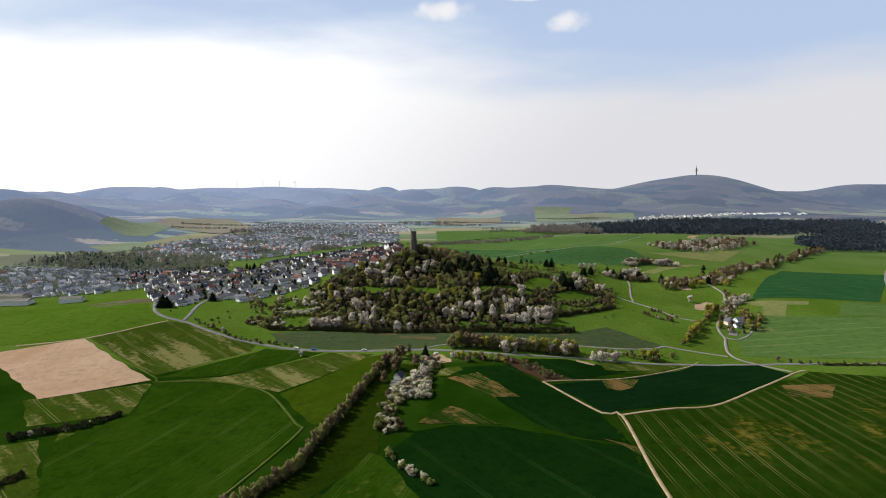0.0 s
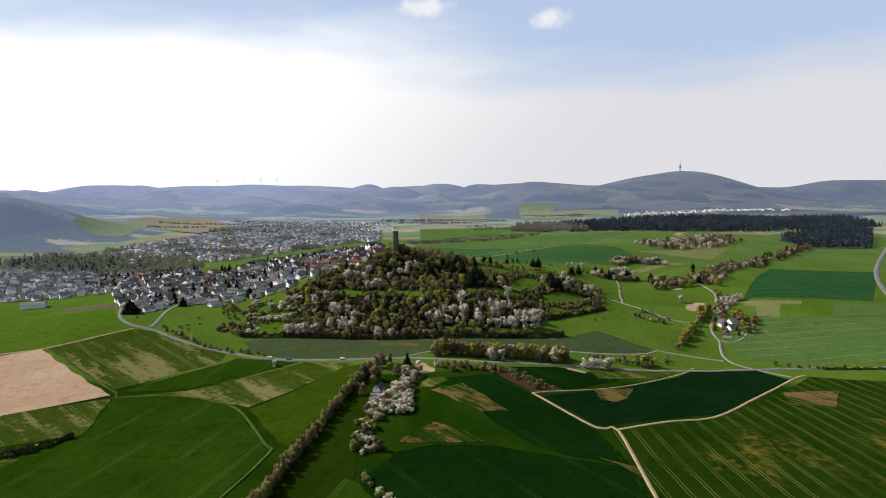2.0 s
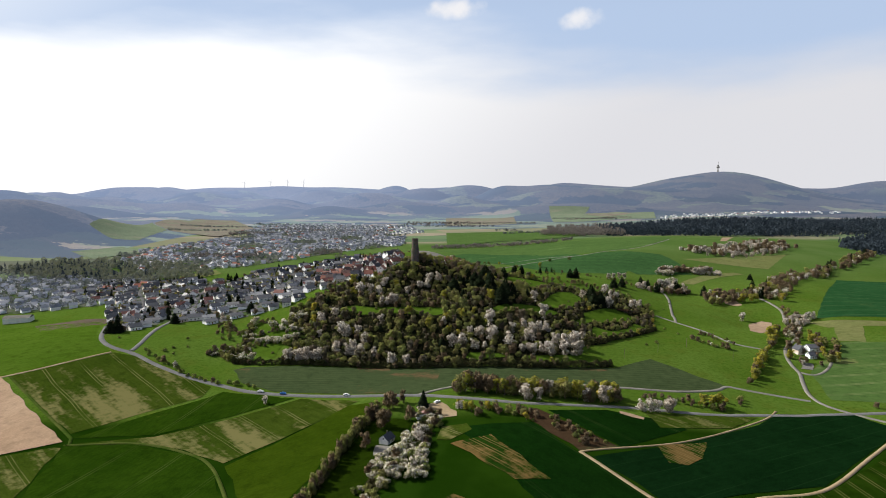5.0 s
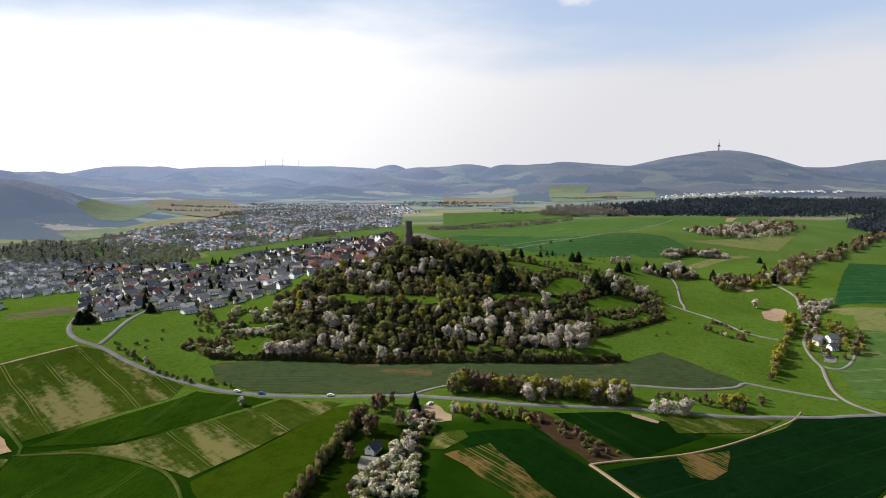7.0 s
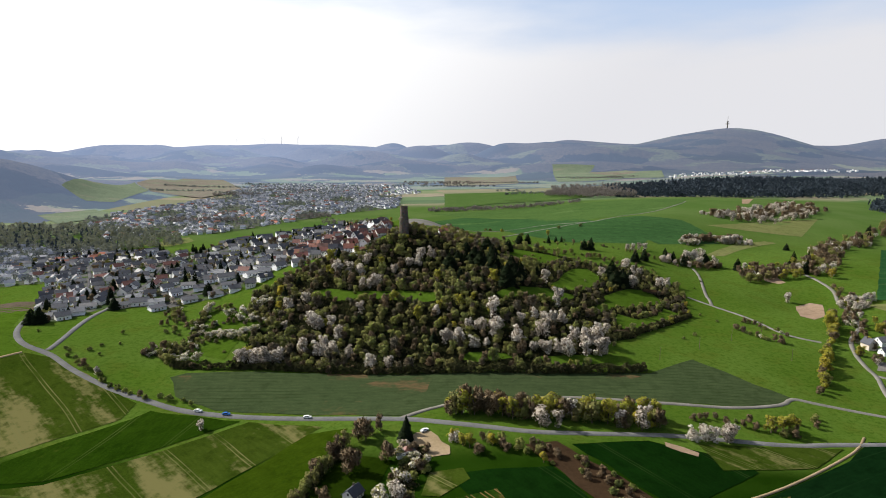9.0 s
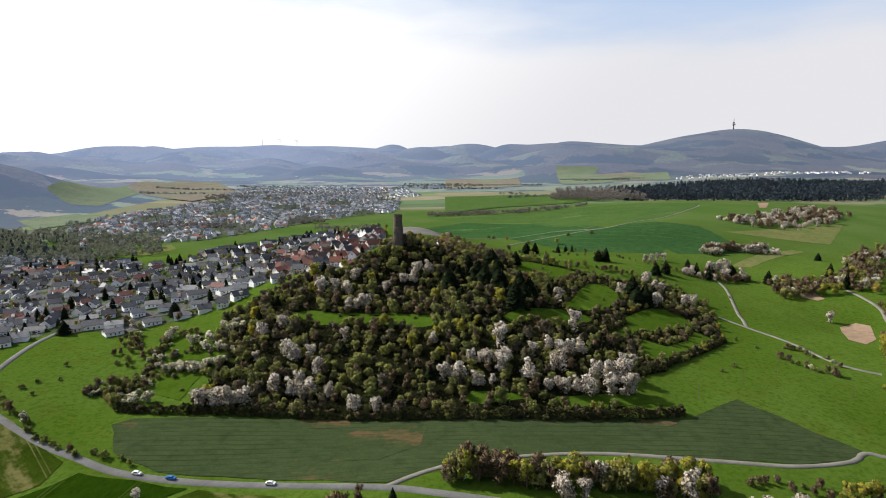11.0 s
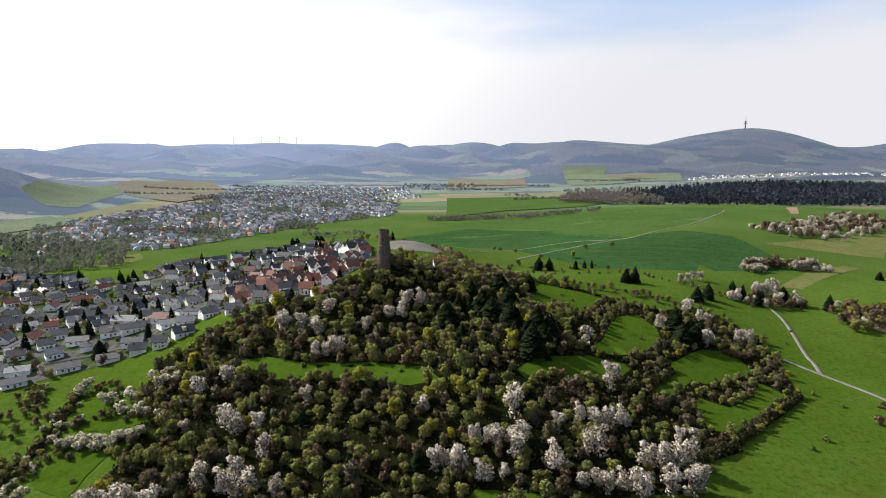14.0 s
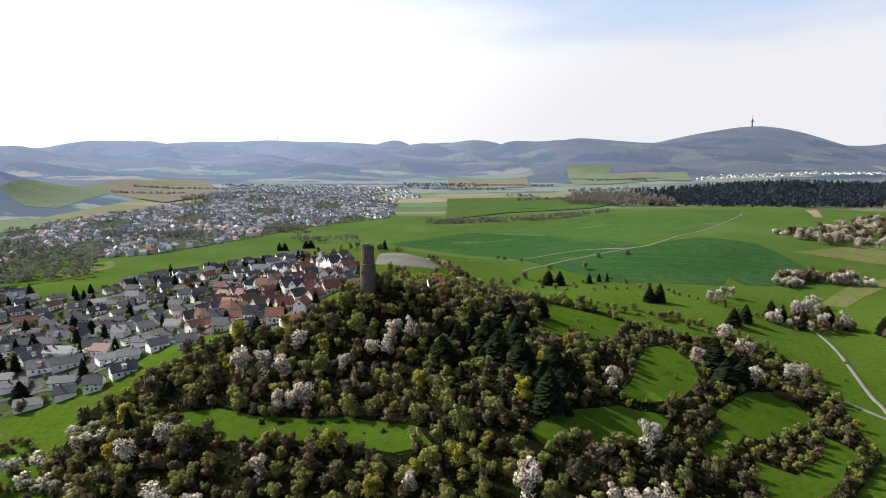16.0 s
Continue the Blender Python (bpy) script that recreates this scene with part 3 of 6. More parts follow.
def build_ground():
    xs, ys = axis_steps(-4200, 4200, -820, 920, 8.0, 1.10), axis_steps(-1500, 4420, -520, 1300, 8.0, 1.10)
    near, west = ys[ys < 1780], xs[xs <= -800]
    mid = near[near >= 900]
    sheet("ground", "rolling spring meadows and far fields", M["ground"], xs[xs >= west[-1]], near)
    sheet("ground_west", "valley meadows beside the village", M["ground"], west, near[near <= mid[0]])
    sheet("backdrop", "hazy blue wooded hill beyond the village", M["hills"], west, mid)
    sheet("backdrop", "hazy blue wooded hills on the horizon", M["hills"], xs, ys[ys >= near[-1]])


def sheet(name, label, mat, xs, ys):
    gx, gy = np.meshgrid(xs, ys)
    v = np.stack([gx.ravel(), gy.ravel(), land(gx, gy).ravel()], 1)
    nx, ny = len(xs), len(ys)
    i = (np.arange(ny - 1)[:, None] * nx + np.arange(nx - 1)[None]).ravel()
    f = np.stack([i, i + 1, i + nx + 1, i + nx], 1)
    tagged(new(name, mesh_of(name, v, f, mat, smooth=True)), label, name.split("_")[0], kind="structure")


build_ground()


def inside(poly, x, y):
    x, y = np.asarray(x, float), np.asarray(y, float)
    hit = np.zeros(x.shape, bool)
    for (x0, y0), (x1, y1) in zip(poly, poly[1:] + poly[:1]):
        if y0 == y1:
            continue
        hit ^= ((y0 > y) != (y1 > y)) & (x < (x1 - x0) * (y - y0) / (y1 - y0) + x0)
    return hit


def smooth_line(pts, step=4.0):
    """A soft curve through the points, resampled evenly."""
    p = np.array([pts[0], *pts, pts[-1]], float)
    out = []
    for a, b, c, d in zip(p, p[1:], p[2:], p[3:]):
        n = max(2, int(np.linalg.norm(c - b) / step))
        for t in np.arange(n) / n:
            out.append(0.5 * (2 * b + (c - a) * t + (2 * a - 5 * b + 4 * c - d) * t * t + (3 * b - a - 3 * c + d) * t**3))
    out.append(p[-1])
    return np.array(out)


def field(label, mat, poly, step=9.0, lift=0.22):
    """A crop on the ground within an outline."""
    edge = []
    for (x0, y0), (x1, y1) in zip(poly, poly[1:] + poly[:1]):
        n = max(1, int(math.hypot(x1 - x0, y1 - y0) / step))
        for t in range(n):
            w = 0.9 * math.sin(0.31 * x0 + 1.7 * t) if t else 0
            edge.append((x0 + (x1 - x0) * t / n + w, y0 + (y1 - y0) * t / n + w * 0.6))
    e = np.array(edge)
    gx, gy = np.meshgrid(np.arange(e[:, 0].min(), e[:, 0].max(), step), np.arange(e[:, 1].min(), e[:, 1].max(), step))
    gx, gy = gx.ravel(), gy.ravel()
    keep = inside(edge, gx, gy)
    near = np.array([np.hypot(e[:, 0] - a, e[:, 1] - b).min() > step * 0.45 for a, b in zip(gx[keep], gy[keep])], bool)
    pts = [Vector(q) for q in edge] + [Vector(q) for q in zip(gx[keep][near], gy[keep][near])]
    n = len(edge)
    co, _, tri, *_ = geometry.delaunay_2d_cdt(pts, [(i, (i + 1) % n) for i in range(n)], [], 1, 0.01)
    co = np.array([(c.x, c.y) for c in co])
    v = np.column_stack([co, land(co[:, 0], co[:, 1]) + lift])
    tri = [t if np.cross(co[t[1]] - co[t[0]], co[t[2]] - co[t[0]]) > 0 else t[::-1] for t in tri]
    tagged(new("field", mesh_of("field", v, tri, mat, smooth=True)), label, "field", "fields of the valley", "structure")


def ribbon(name, label, mat, pts, width, lift=0.4, step=4.0, category="road"):
    """A road or track that follows the ground."""
    c = smooth_line(pts, step)
    d = np.gradient(c, axis=0)
    d /= np.linalg.norm(d, axis=1)[:, None] + 1e-9
    side = np.stack([-d[:, 1], d[:, 0]], 1)
    rows = []
    for k, drop in ((-0.62, -0.6), (-0.5, 0), (0, 0.06), (0.5, 0), (0.62, -0.6)):
        q = c + side * width * k
        rows.append(np.column_stack([q, land(q[:, 0], q[:, 1]) + lift + drop]))
    v = np.concatenate(rows)
    n = len(c)
    f = [(r * n + i, r * n + i + 1, (r + 1) * n + i + 1, (r + 1) * n + i) for r in range(4) for i in range(n - 1)]
    f = [q[::-1] for q in f]
    tagged(new(name, mesh_of(name, v, f, mat, smooth=True)), label, category, kind="structure")
    return c, side



# ---------------------------------------------------------------- fields
field("reddish bare ploughed field", M["plough"], [(-418, 40), (-350, 74), (-244, -21), (-306, -64)], 9.0, 0.4)
field("light green wheat field beside the village road", M["lush"], [(-445, 58), (-350, 76), (-292, 123), (-314, 141), (-347, 197), (-376, 261), (-443, 257), (-588, 237)])
field("stained green wheat field with dry stripes", M["green_worn"], [(-345, 76), (-290, 122), (-269, 116), (-232, 95), (-186, 62), (-186, 45), (-214, 22), (-246, -10)])
field("dark green strip of young wheat", M["green"], [(-241, -16), (-212, 17), (-181, 45), (-174, 54), (-120, 43), (-154, 16), (-193, -10)])
field("green wheat strip with dry wheel tracks", M["green_worn"], [(-236, -23), (-192, -13), (-153, 13), (-115, 42), (-74, 34), (-137, -47), (-165, -31), (-201, -21)])
field("bright green meadow beside the row of trees", M["near_meadow"], [(-135, -51), (-80, 27), (-60, 31), (-77, -30), (-95, -113), (-103, -106)])
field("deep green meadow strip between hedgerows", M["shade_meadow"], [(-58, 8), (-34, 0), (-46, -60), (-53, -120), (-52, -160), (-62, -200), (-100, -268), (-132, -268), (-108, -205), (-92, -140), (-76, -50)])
field("dark green corner field with curved tracks", M["green"], [(-76, -213), (-56, -156), (-48, -162), (-24, -213)], 9.0, 0.34)
field("bare dry patch at the field corner", M["stubble"], [(257, -16), (304, -9), (275, -51), (244, -48)], 9.0, 0.34)
field("weedy pale green headland", M["green_worn"], [(-19, -29), (-16, -12), (-1, -10), (2, -19), (-11, -31)], 9.0, 0.3)
field("large green wheat field with wheel tracks", M["green"], [(-240, -25), (-200, -23), (-165, -35), (-142, -53), (-110, -110), (-104, -122), (-140, -270), (-190, -270), (-254, -123), (-223, -94)])
field("dry-edged green field beside the hedge", M["green_worn"], [(-315, -66), (-245, -28), (-240, -29), (-227, -90), (-281, -114)])
field("green field with curved wheel tracks", M["green_worn"], [(-297, -153), (-259, -136), (-170, -275), (-260, -275)])
field("dark green crop field on the slope", M["dark"], [(39, -10), (56, -46), (90, -99), (98, -148), (64, -134), (50, -124), (30, -95), (5, -39), (-7, -14)])
field("deep dark green crop field", M["dark"], [(-31, -126), (-9, -118), (27, -123), (63, -138), (98, -150), (93, -270), (-120, -270), (-47, -158)])
field("dry patch in the dark crop", M["stubble"], [(108, -31), (141, -19), (129, -44), (117, -55), (107, -54)], 9.0, 0.36)
field("dry bare strip at the track", M["stubble"], [(82, -138), (100, -150), (99, -163), (92, -147)], 9.0, 0.36)
field("bare sandy strip beside the road", M["sand"], [(101, 25), (115, 16), (113, 12), (100, 20)], 6.0, 0.4)
field("rough allotment meadow beside the road", M["green_worn"], [(118, 26), (196, 33), (169, 10), (120, 0)], 9.0, 0.34)
field("patch of dry brown stubble", M["stubble"], [(-31, -114), (-19, -97), (-9, -89), (2, -97), (23, -119), (-9, -116)], 9.0, 0.36)
field("striped dry stubble patch", M["stubble"], [(-11, -36), (-7, -34), (13, -28), (22, -47), (40, -79), (22, -79)], 9.0, 0.36)
field("strip of reddish brown scrub", M["scrub"], [(29, 10), (45, 15), (85, -41), (61, -51)], 9.0, 0.3)
field("dark green crop field below the road", M["dark"], [(52, 13), (93, 25), (133, 12), (137, 1), (86, -40)])
field("dark green crop in rows between dirt tracks", M["dark_rows"], [(66, -55), (121, -28), (191, 20), (215, 43), (271, 48), (284, 22), (181, -70), (139, -81), (94, -98)])
field("green wheat field with pale double wheel tracks", M["striped"], [(93, -105), (140, -88), (178, -77), (265, -9), (305, 30), (560, -60), (420, -270), (97, -270)])
field("pale green field beside the lane", M["pale"], [(289, 136), (345, 193), (362, 214), (550, 209), (431, 61), (272, 78)])
field("blue-green square of dense crop", M["mid"], [(386, 299), (570, 570), (750, 558), (551, 296)])
field("dry tan strip of grass", M["tan"], [(371, 292), (451, 281), (441, 265), (379, 265)])
field("tan patch of dry grass", M["tan"], [(387, 270), (417, 269), (384, 213), (361, 218)])
field("pale field beyond the lane", M["pale"], [(495, 283), (619, 294), (553, 212), (448, 217)])
field("bare sandy pit in the meadow", M["sand"], [(318, 309), (335, 316), (343, 309), (328, 278), (305, 255), (301, 270)], 9.0, 0.3)
field("bare sandy bank", M["sand"], [(323, 391), (335, 380), (335, 362), (327, 359), (318, 369)])
field("bluish green rye field at the foot of the hill", M["rye"], [(-182, 96), (-174, 103), (-150, 104), (-12, 106), (120, 112), (156, 137), (200, 93), (188, 83), (158, 76), (119, 76), (59, 75), (26, 68), (3, 63), (-33, 42), (-99, 50), (-139, 55), (-167, 70)])
field("deep green wheat field behind the hill", M["far_deep"], [(-103, 871), (14, 972), (154, 882), (204, 658), (252, 550), (235, 522), (144, 518), (83, 593), (-11, 776)])
field("light green wheat on the plateau", M["far_green"], [(-54, 1049), (148, 1093), (366, 1148), (501, 1098), (463, 1011), (299, 787), (181, 669), (126, 925), (5, 986)])
field("deep green wheat beside the far path", M["far_deep"], [(196, 653), (295, 736), (349, 704), (352, 610), (343, 543), (258, 528)])
field("yellowish dry field on the far slope", M["tan"], [(374, 675), (480, 747), (615, 800), (506, 648), (464, 658)])
field("tan patch on the far slope", M["tan"], [(301, 487), (366, 548), (423, 588), (435, 579), (322, 482)])
field("small brown field at the wood's edge", M["sand"], [(645, 1154), (687, 1189), (586, 992), (569, 986)])
field("gravel car park behind the tower", M["gravel"], [(-61, 392), (-60, 432), (-32, 442), (-14, 420), (-18, 402), (-36, 392)])
field("strip of dark ploughed soil", M["soil"], [(-449, 258), (-407, 280), (-368, 269), (-360, 233), (-413, 214)])
# far valley fields, several in crop colours paled for haze
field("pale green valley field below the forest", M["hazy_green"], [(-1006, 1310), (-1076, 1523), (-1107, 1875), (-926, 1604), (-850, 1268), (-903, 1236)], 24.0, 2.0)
field("brown stubble on the valley slope", M["hazy_tan"], [(-1097, 1865), (-1081, 2208), (-925, 2218), (-665, 1709), (-704, 1441), (-915, 1589)], 24.0, 2.5)
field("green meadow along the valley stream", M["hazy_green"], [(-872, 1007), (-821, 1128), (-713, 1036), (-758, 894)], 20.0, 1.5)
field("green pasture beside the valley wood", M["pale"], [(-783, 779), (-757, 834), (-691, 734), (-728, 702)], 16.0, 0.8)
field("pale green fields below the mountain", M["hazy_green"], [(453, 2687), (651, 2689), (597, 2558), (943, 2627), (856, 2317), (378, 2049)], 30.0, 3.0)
field("brown field below the mountain", M["hazy_tan"], [(601, 2580), (777, 2626), (837, 2592), (644, 2415)], 30.0, 3.6)
field("brownish pasture beyond the plateau", M["hazy_tan"], [(-48, 2454), (269, 2540), (226, 1977), (-38, 1842)], 30.0, 3.0)
field("light green wheat beyond the hedge", M["pale"], [(-34, 1570), (187, 1592), (410, 1437), (266, 1273), (100, 1245), (-27, 1146)], 24.0, 1.6)
field("yellow-green strip beyond the hedge", M["pale"], [(119, 1525), (197, 1525), (180, 1305), (112, 1313)], 24.0, 2.2)
field("dry grass field among the houses", M["tan"], [(-479, 643), (-440, 736), (-411, 688), (-414, 612)])

for patch in ([(-36, 105), (-18, 104), (-21, 78), (-40, 62), (-61, 62), (-66, 87), (-48, 98)], [(-86, 105), (-60, 105), (-58, 97), (-83, 96)], [(8, 105), (36, 107), (50, 101), (14, 98)], [(-180, 97), (-170, 99), (-152, 72), (-162, 70)], [(79, 104), (95, 109), (113, 107), (106, 103), (91, 98), (82, 99)], [(28, 107), (40, 107), (37, 101), (30, 93), (27, 96)]):
    field("rust-brown bare patch in the rye", M["rye_worn"], patch, 6.0, 0.34)

# ---------------------------------------------------------------- roads and tracks
ribbon("road", "grey asphalt country road with worn edges", M["asphalt"], [(-352, 295), (-357, 243), (-333, 182), (-318, 154), (-299, 135), (-272, 120), (-245, 100), (-207, 77), (-181, 65), (-158, 55), (-130, 49), (-98, 45), (-67, 42), (-32, 38), (-15, 34)], 3.7)
ribbon("road", "grey asphalt country road along the fields", M["asphalt"], [(-15, 34), (11, 28), (36, 24), (65, 27), (111, 34), (166, 33), (193, 37), (231, 42), (247, 46), (306, 54), (352, 50), (400, 49), (470, 50), (560, 56)], 3.7)
ribbon("road", "asphalt street up into the village", M["asphalt"], [(-278, 127), (-280, 146), (-289, 195), (-290, 231), (-294, 298)], 3.7)
ribbon("track", "grey farm lane round the rye field", M["path"], [(-33, 39), (-16, 51), (5, 61), (59, 74), (118, 74), (157, 74), (188, 82), (200, 91), (214, 87), (254, 73)], 2.6)
ribbon("track", "narrow paved path through the meadow", M["path"], [(260, 416), (252, 377), (235, 314), (233, 301), (228, 282)], 2.6)
ribbon("track", "narrow paved path along the meadow", M["path"], [(213, 301), (228, 282), (245, 252), (256, 209), (275, 192)], 2.4)
ribbon("road", "light narrow lane to the farmyard", M["path"], [(364, 380), (366, 359), (366, 333), (357, 307), (352, 278), (327, 230), (301, 198), (288, 172), (281, 149), (278, 132), (268, 108), (260, 83), (263, 61), (290, 29)], 2.8)
ribbon("track", "light dirt farm track", M["dirt"], [(95, -275), (98, -191), (104, -103), (91, -99), (60, -50)], 2.2)
ribbon("track", "light dirt farm track between crops", M["dirt"], [(103, -102), (141, -86), (179, -74), (233, -27), (289, 24), (304, 33)], 2.0)
ribbon("track", "light dirt track along the dark crop", M["dirt"], [(60, -50), (122, -24), (193, 25), (216, 48)], 1.2)
ribbon("track", "pale track beside the ploughed field", M["dirt"], [(-405, 60), (-348, 76), (-293, 123)], 2.2)
ribbon("track", "worn grass track between fields", M["grass_track"], [(-345, 76), (-242, -16), (-240, -25), (-201, -22), (-166, -33), (-141, -53), (-109, -110), (-104, -122), (-117, -184), (-140, -272)], 1.8)
ribbon("track", "light lane round the farmyard", M["path"], [(280, 134), (288, 129), (301, 137), (317, 155), (338, 188)], 2.4)
ribbon("track", "pale farm path over the plateau", M["path"], [(8, 581), (118, 667), (204, 658), (299, 787), (446, 983), (472, 1028)], 2.6)
ribbon("track", "pale farm path to the village gardens", M["path"], [(60, 563), (109, 612), (204, 658)], 2.6)
ribbon("road", "grey main road in the distance", M["asphalt"], [(1073, 969), (820, 654), (712, 509), (620, 365), (554, 251)], 6.5)

# ---------------------------------------------------------------- trees: the kinds
def lobes_of(rng, n, wide, low, high):
    """Uneven lumps that make up a crown."""
    out = []
    for _ in range(n):
        a, r = rng.uniform(0, 2 * math.pi), wide * math.sqrt(rng.uniform(0, 1)) * 0.56
        z = rng.uniform(low, high)
        s = wide * rng.uniform(0.34, 0.54) * (1.0 - 0.35 * (z - low) / max(high - low, 0.1))
        out.append((np.array([r * math.cos(a), r * math.sin(a), z]), np.array([s, s, s * rng.uniform(0.75, 1.05)])))
    return out


def clumps(rng, lobes, count, size, long=1.0, upward=0.0):
    """Small three-sided leaf clumps or twigs over the lumps, facing outwards."""
    pick = rng.randint(0, len(lobes), count)
    c, r = np.array([l[0] for l in lobes])[pick], np.array([l[1] for l in lobes])[pick]
    d = rng.normal(size=(count, 3))
    d[:, 2] += 0.25
    d /= np.linalg.norm(d, axis=1)[:, None]
    p = c + d * r * rng.uniform(0.22, 1.12, (count, 1)) ** 0.55
    n = d * 0.9 + rng.normal(size=(count, 3)) * 0.5
    n /= np.linalg.norm(n, axis=1)[:, None]
    u = np.cross(n, rng.normal(size=(count, 3)))
    if upward:
        u = d * (1 - upward) + np.array([0, 0, upward]) + rng.normal(size=(count, 3)) * 0.35
    u /= np.linalg.norm(u, axis=1)[:, None]
    w = np.cross(n, u)
    w /= np.linalg.norm(w, axis=1)[:, None] + 1e-6
    s = size * rng.uniform(0.55, 1.3, (count, 1))
    a, b = u * s * long, w * s / long
    k = rng.uniform(0.5, 1.0, (count, 1))
    v = np.stack([p - a - b * k, p + a * 1.2, p - a * k + b], 1).reshape(-1, 3)
    v[:, 2] = np.maximum(v[:, 2], 0.05)
    out = d * 0.75 + (p - np.mean([l[0] for l in lobes], axis=0)) * 0.12 + rng.normal(size=(count, 3)) * 0.22
    out /= np.linalg.norm(out, axis=1)[:, None]
    return v, np.arange(count * 3).reshape(-1, 3), np.repeat(out, 3, axis=0)


FACING = {}          # how the leaves of each crown face the light


def leaves(name, v, f, normals, mats, idx):
    """A crown or shrub whose clumps are shaded as the rounded mass that they make up."""
    me = mesh_of(name, v, f, mats, idx)
    me.normals_split_custom_set_from_vertices(normals)
    FACING[me.name] = normals
    return me


def limb_mesh(rng, height, radius, reach, limbs):
    """A tapered trunk that leans a little, with limbs."""
    v, f = [], []

    def tube(a, b, ra, rb, sides=6):
        a, b = np.array(a, float), np.array(b, float)
        d = (b - a) / np.linalg.norm(b - a)
        u = np.cross(d, [0.3, 0.9, 0.2])
        u /= np.linalg.norm(u)
        w = np.cross(d, u)
        base = len(v)
        for p, r in ((a, ra), (b, rb)):
            for i in range(sides):
                t = 2 * math.pi * i / sides
                v.append(p + r * (math.cos(t) * u + math.sin(t) * w))
        for i in range(sides):
            j = (i + 1) % sides
            f.append((base + i, base + j, base + sides + j, base + sides + i))

    lean = rng.normal(0, 0.05, 2) * height
    mid, top = (lean[0], lean[1], height * 0.55), (lean[0] * 2, lean[1] * 2, height)
    tube((0, 0, -0.4), mid, radius, radius * 0.7)
    tube(mid, top, radius * 0.7, radius * 0.2)
    for i in range(limbs):
        t = 2 * math.pi * (i + rng.uniform(-0.3, 0.3)) / limbs
        h = height * rng.uniform(0.35, 0.7)
        start = (lean[0] * h / height * 1.2, lean[1] * h / height * 1.2, h)
        tube(start, (reach * math.cos(t), reach * math.sin(t), h + height * rng.uniform(0.2, 0.45)), radius * 0.45, radius * 0.12, 5)
    return v, f


def tree_kind(name, label, seed, leaf, count, size, long=1.0, upward=0.0, wide=3.6, low=2.6, high=6.0, lobes=9, bole=5.0, limbs=5, radius=0.22, inner=0.25):
    """One tree with a trunk and a crown, to be copied."""
    rng = np.random.RandomState(seed)
    ob = thing(name, label, "tree", "trees of the hill and valley")
    v, f = limb_mesh(rng, bole, radius, wide * 0.55, limbs)
    part("trunk", mesh_of("trunk", v, f, M["bark"], smooth=True), ob)
    body = lobes_of(rng, lobes, wide, low, high)
    v, f, facing = clumps(rng, body, count, size, long, upward)
    idx = np.zeros(len(f))
    idx[rng.uniform(size=len(f)) < inner] = 1
    part("crown", leaves("crown", v, f, facing, [M[leaf], M["twigs"]], idx), ob)
    return ob


def conifer_kind(label, seed, slim=1.0):
    rng = np.random.RandomState(seed)
    ob = thing("conifer", label, "tree", "dark conifers")
    v, f = limb_mesh(rng, 9.5, 0.22, 0.5, 0)
    part("trunk", mesh_of("trunk", v, f, M["bark"], smooth=True), ob)
    n = 420
    h = 1.0 + 9.4 * rng.uniform(0, 1, n) ** 1.25
    reach = 2.6 * (1 - ((h - 1) / 9.6) ** 1.9) * slim * rng.uniform(0.55, 1.1, n)
    t = rng.uniform(0, 2 * math.pi, n)
    d = np.stack([np.cos(t), np.sin(t), np.full(n, -0.25)], 1)
    side = np.stack([-np.sin(t), np.cos(t), np.zeros(n)], 1) * (0.18 + reach[:, None] * 0.34)
    root = np.stack([0 * h, 0 * h, h], 1) + d * reach[:, None] * 0.25
    tip = np.stack([0 * h, 0 * h, h], 1) + d * reach[:, None]
    midp = (root + tip) / 2 + np.array([0, 0, 0.22])
    v = np.stack([root, midp - side, tip, midp + side], 1).reshape(-1, 3)
    part("crown", mesh_of("crown", v, np.arange(n * 4).reshape(-1, 4), M["needles"]), ob)
    return ob


def shrub_kind(label, seed, leaf, count, size, long=1.0, upward=0.0, name="shrub"):
    rng = np.random.RandomState(seed)
    ob = thing(name, label, "shrub", "shrubs of the hill")
    v, f = limb_mesh(rng, 1.6, 0.09, 1.3, 5)
    part("stem", mesh_of("stem", v, f, M["bark"]), ob)
    v, f, facing = clumps(rng, lobes_of(rng, 7, 2.3, 0.7, 2.4), count, size, long, upward)
    idx = (rng.uniform(size=len(f)) < (0.36 if leaf == "blossom" else 0.2)).astype(int)
    part("foliage", leaves("foliage", v, f, facing, [M[leaf], M["olive" if leaf == "blossom" else "twigs"]], idx), ob)
    return ob


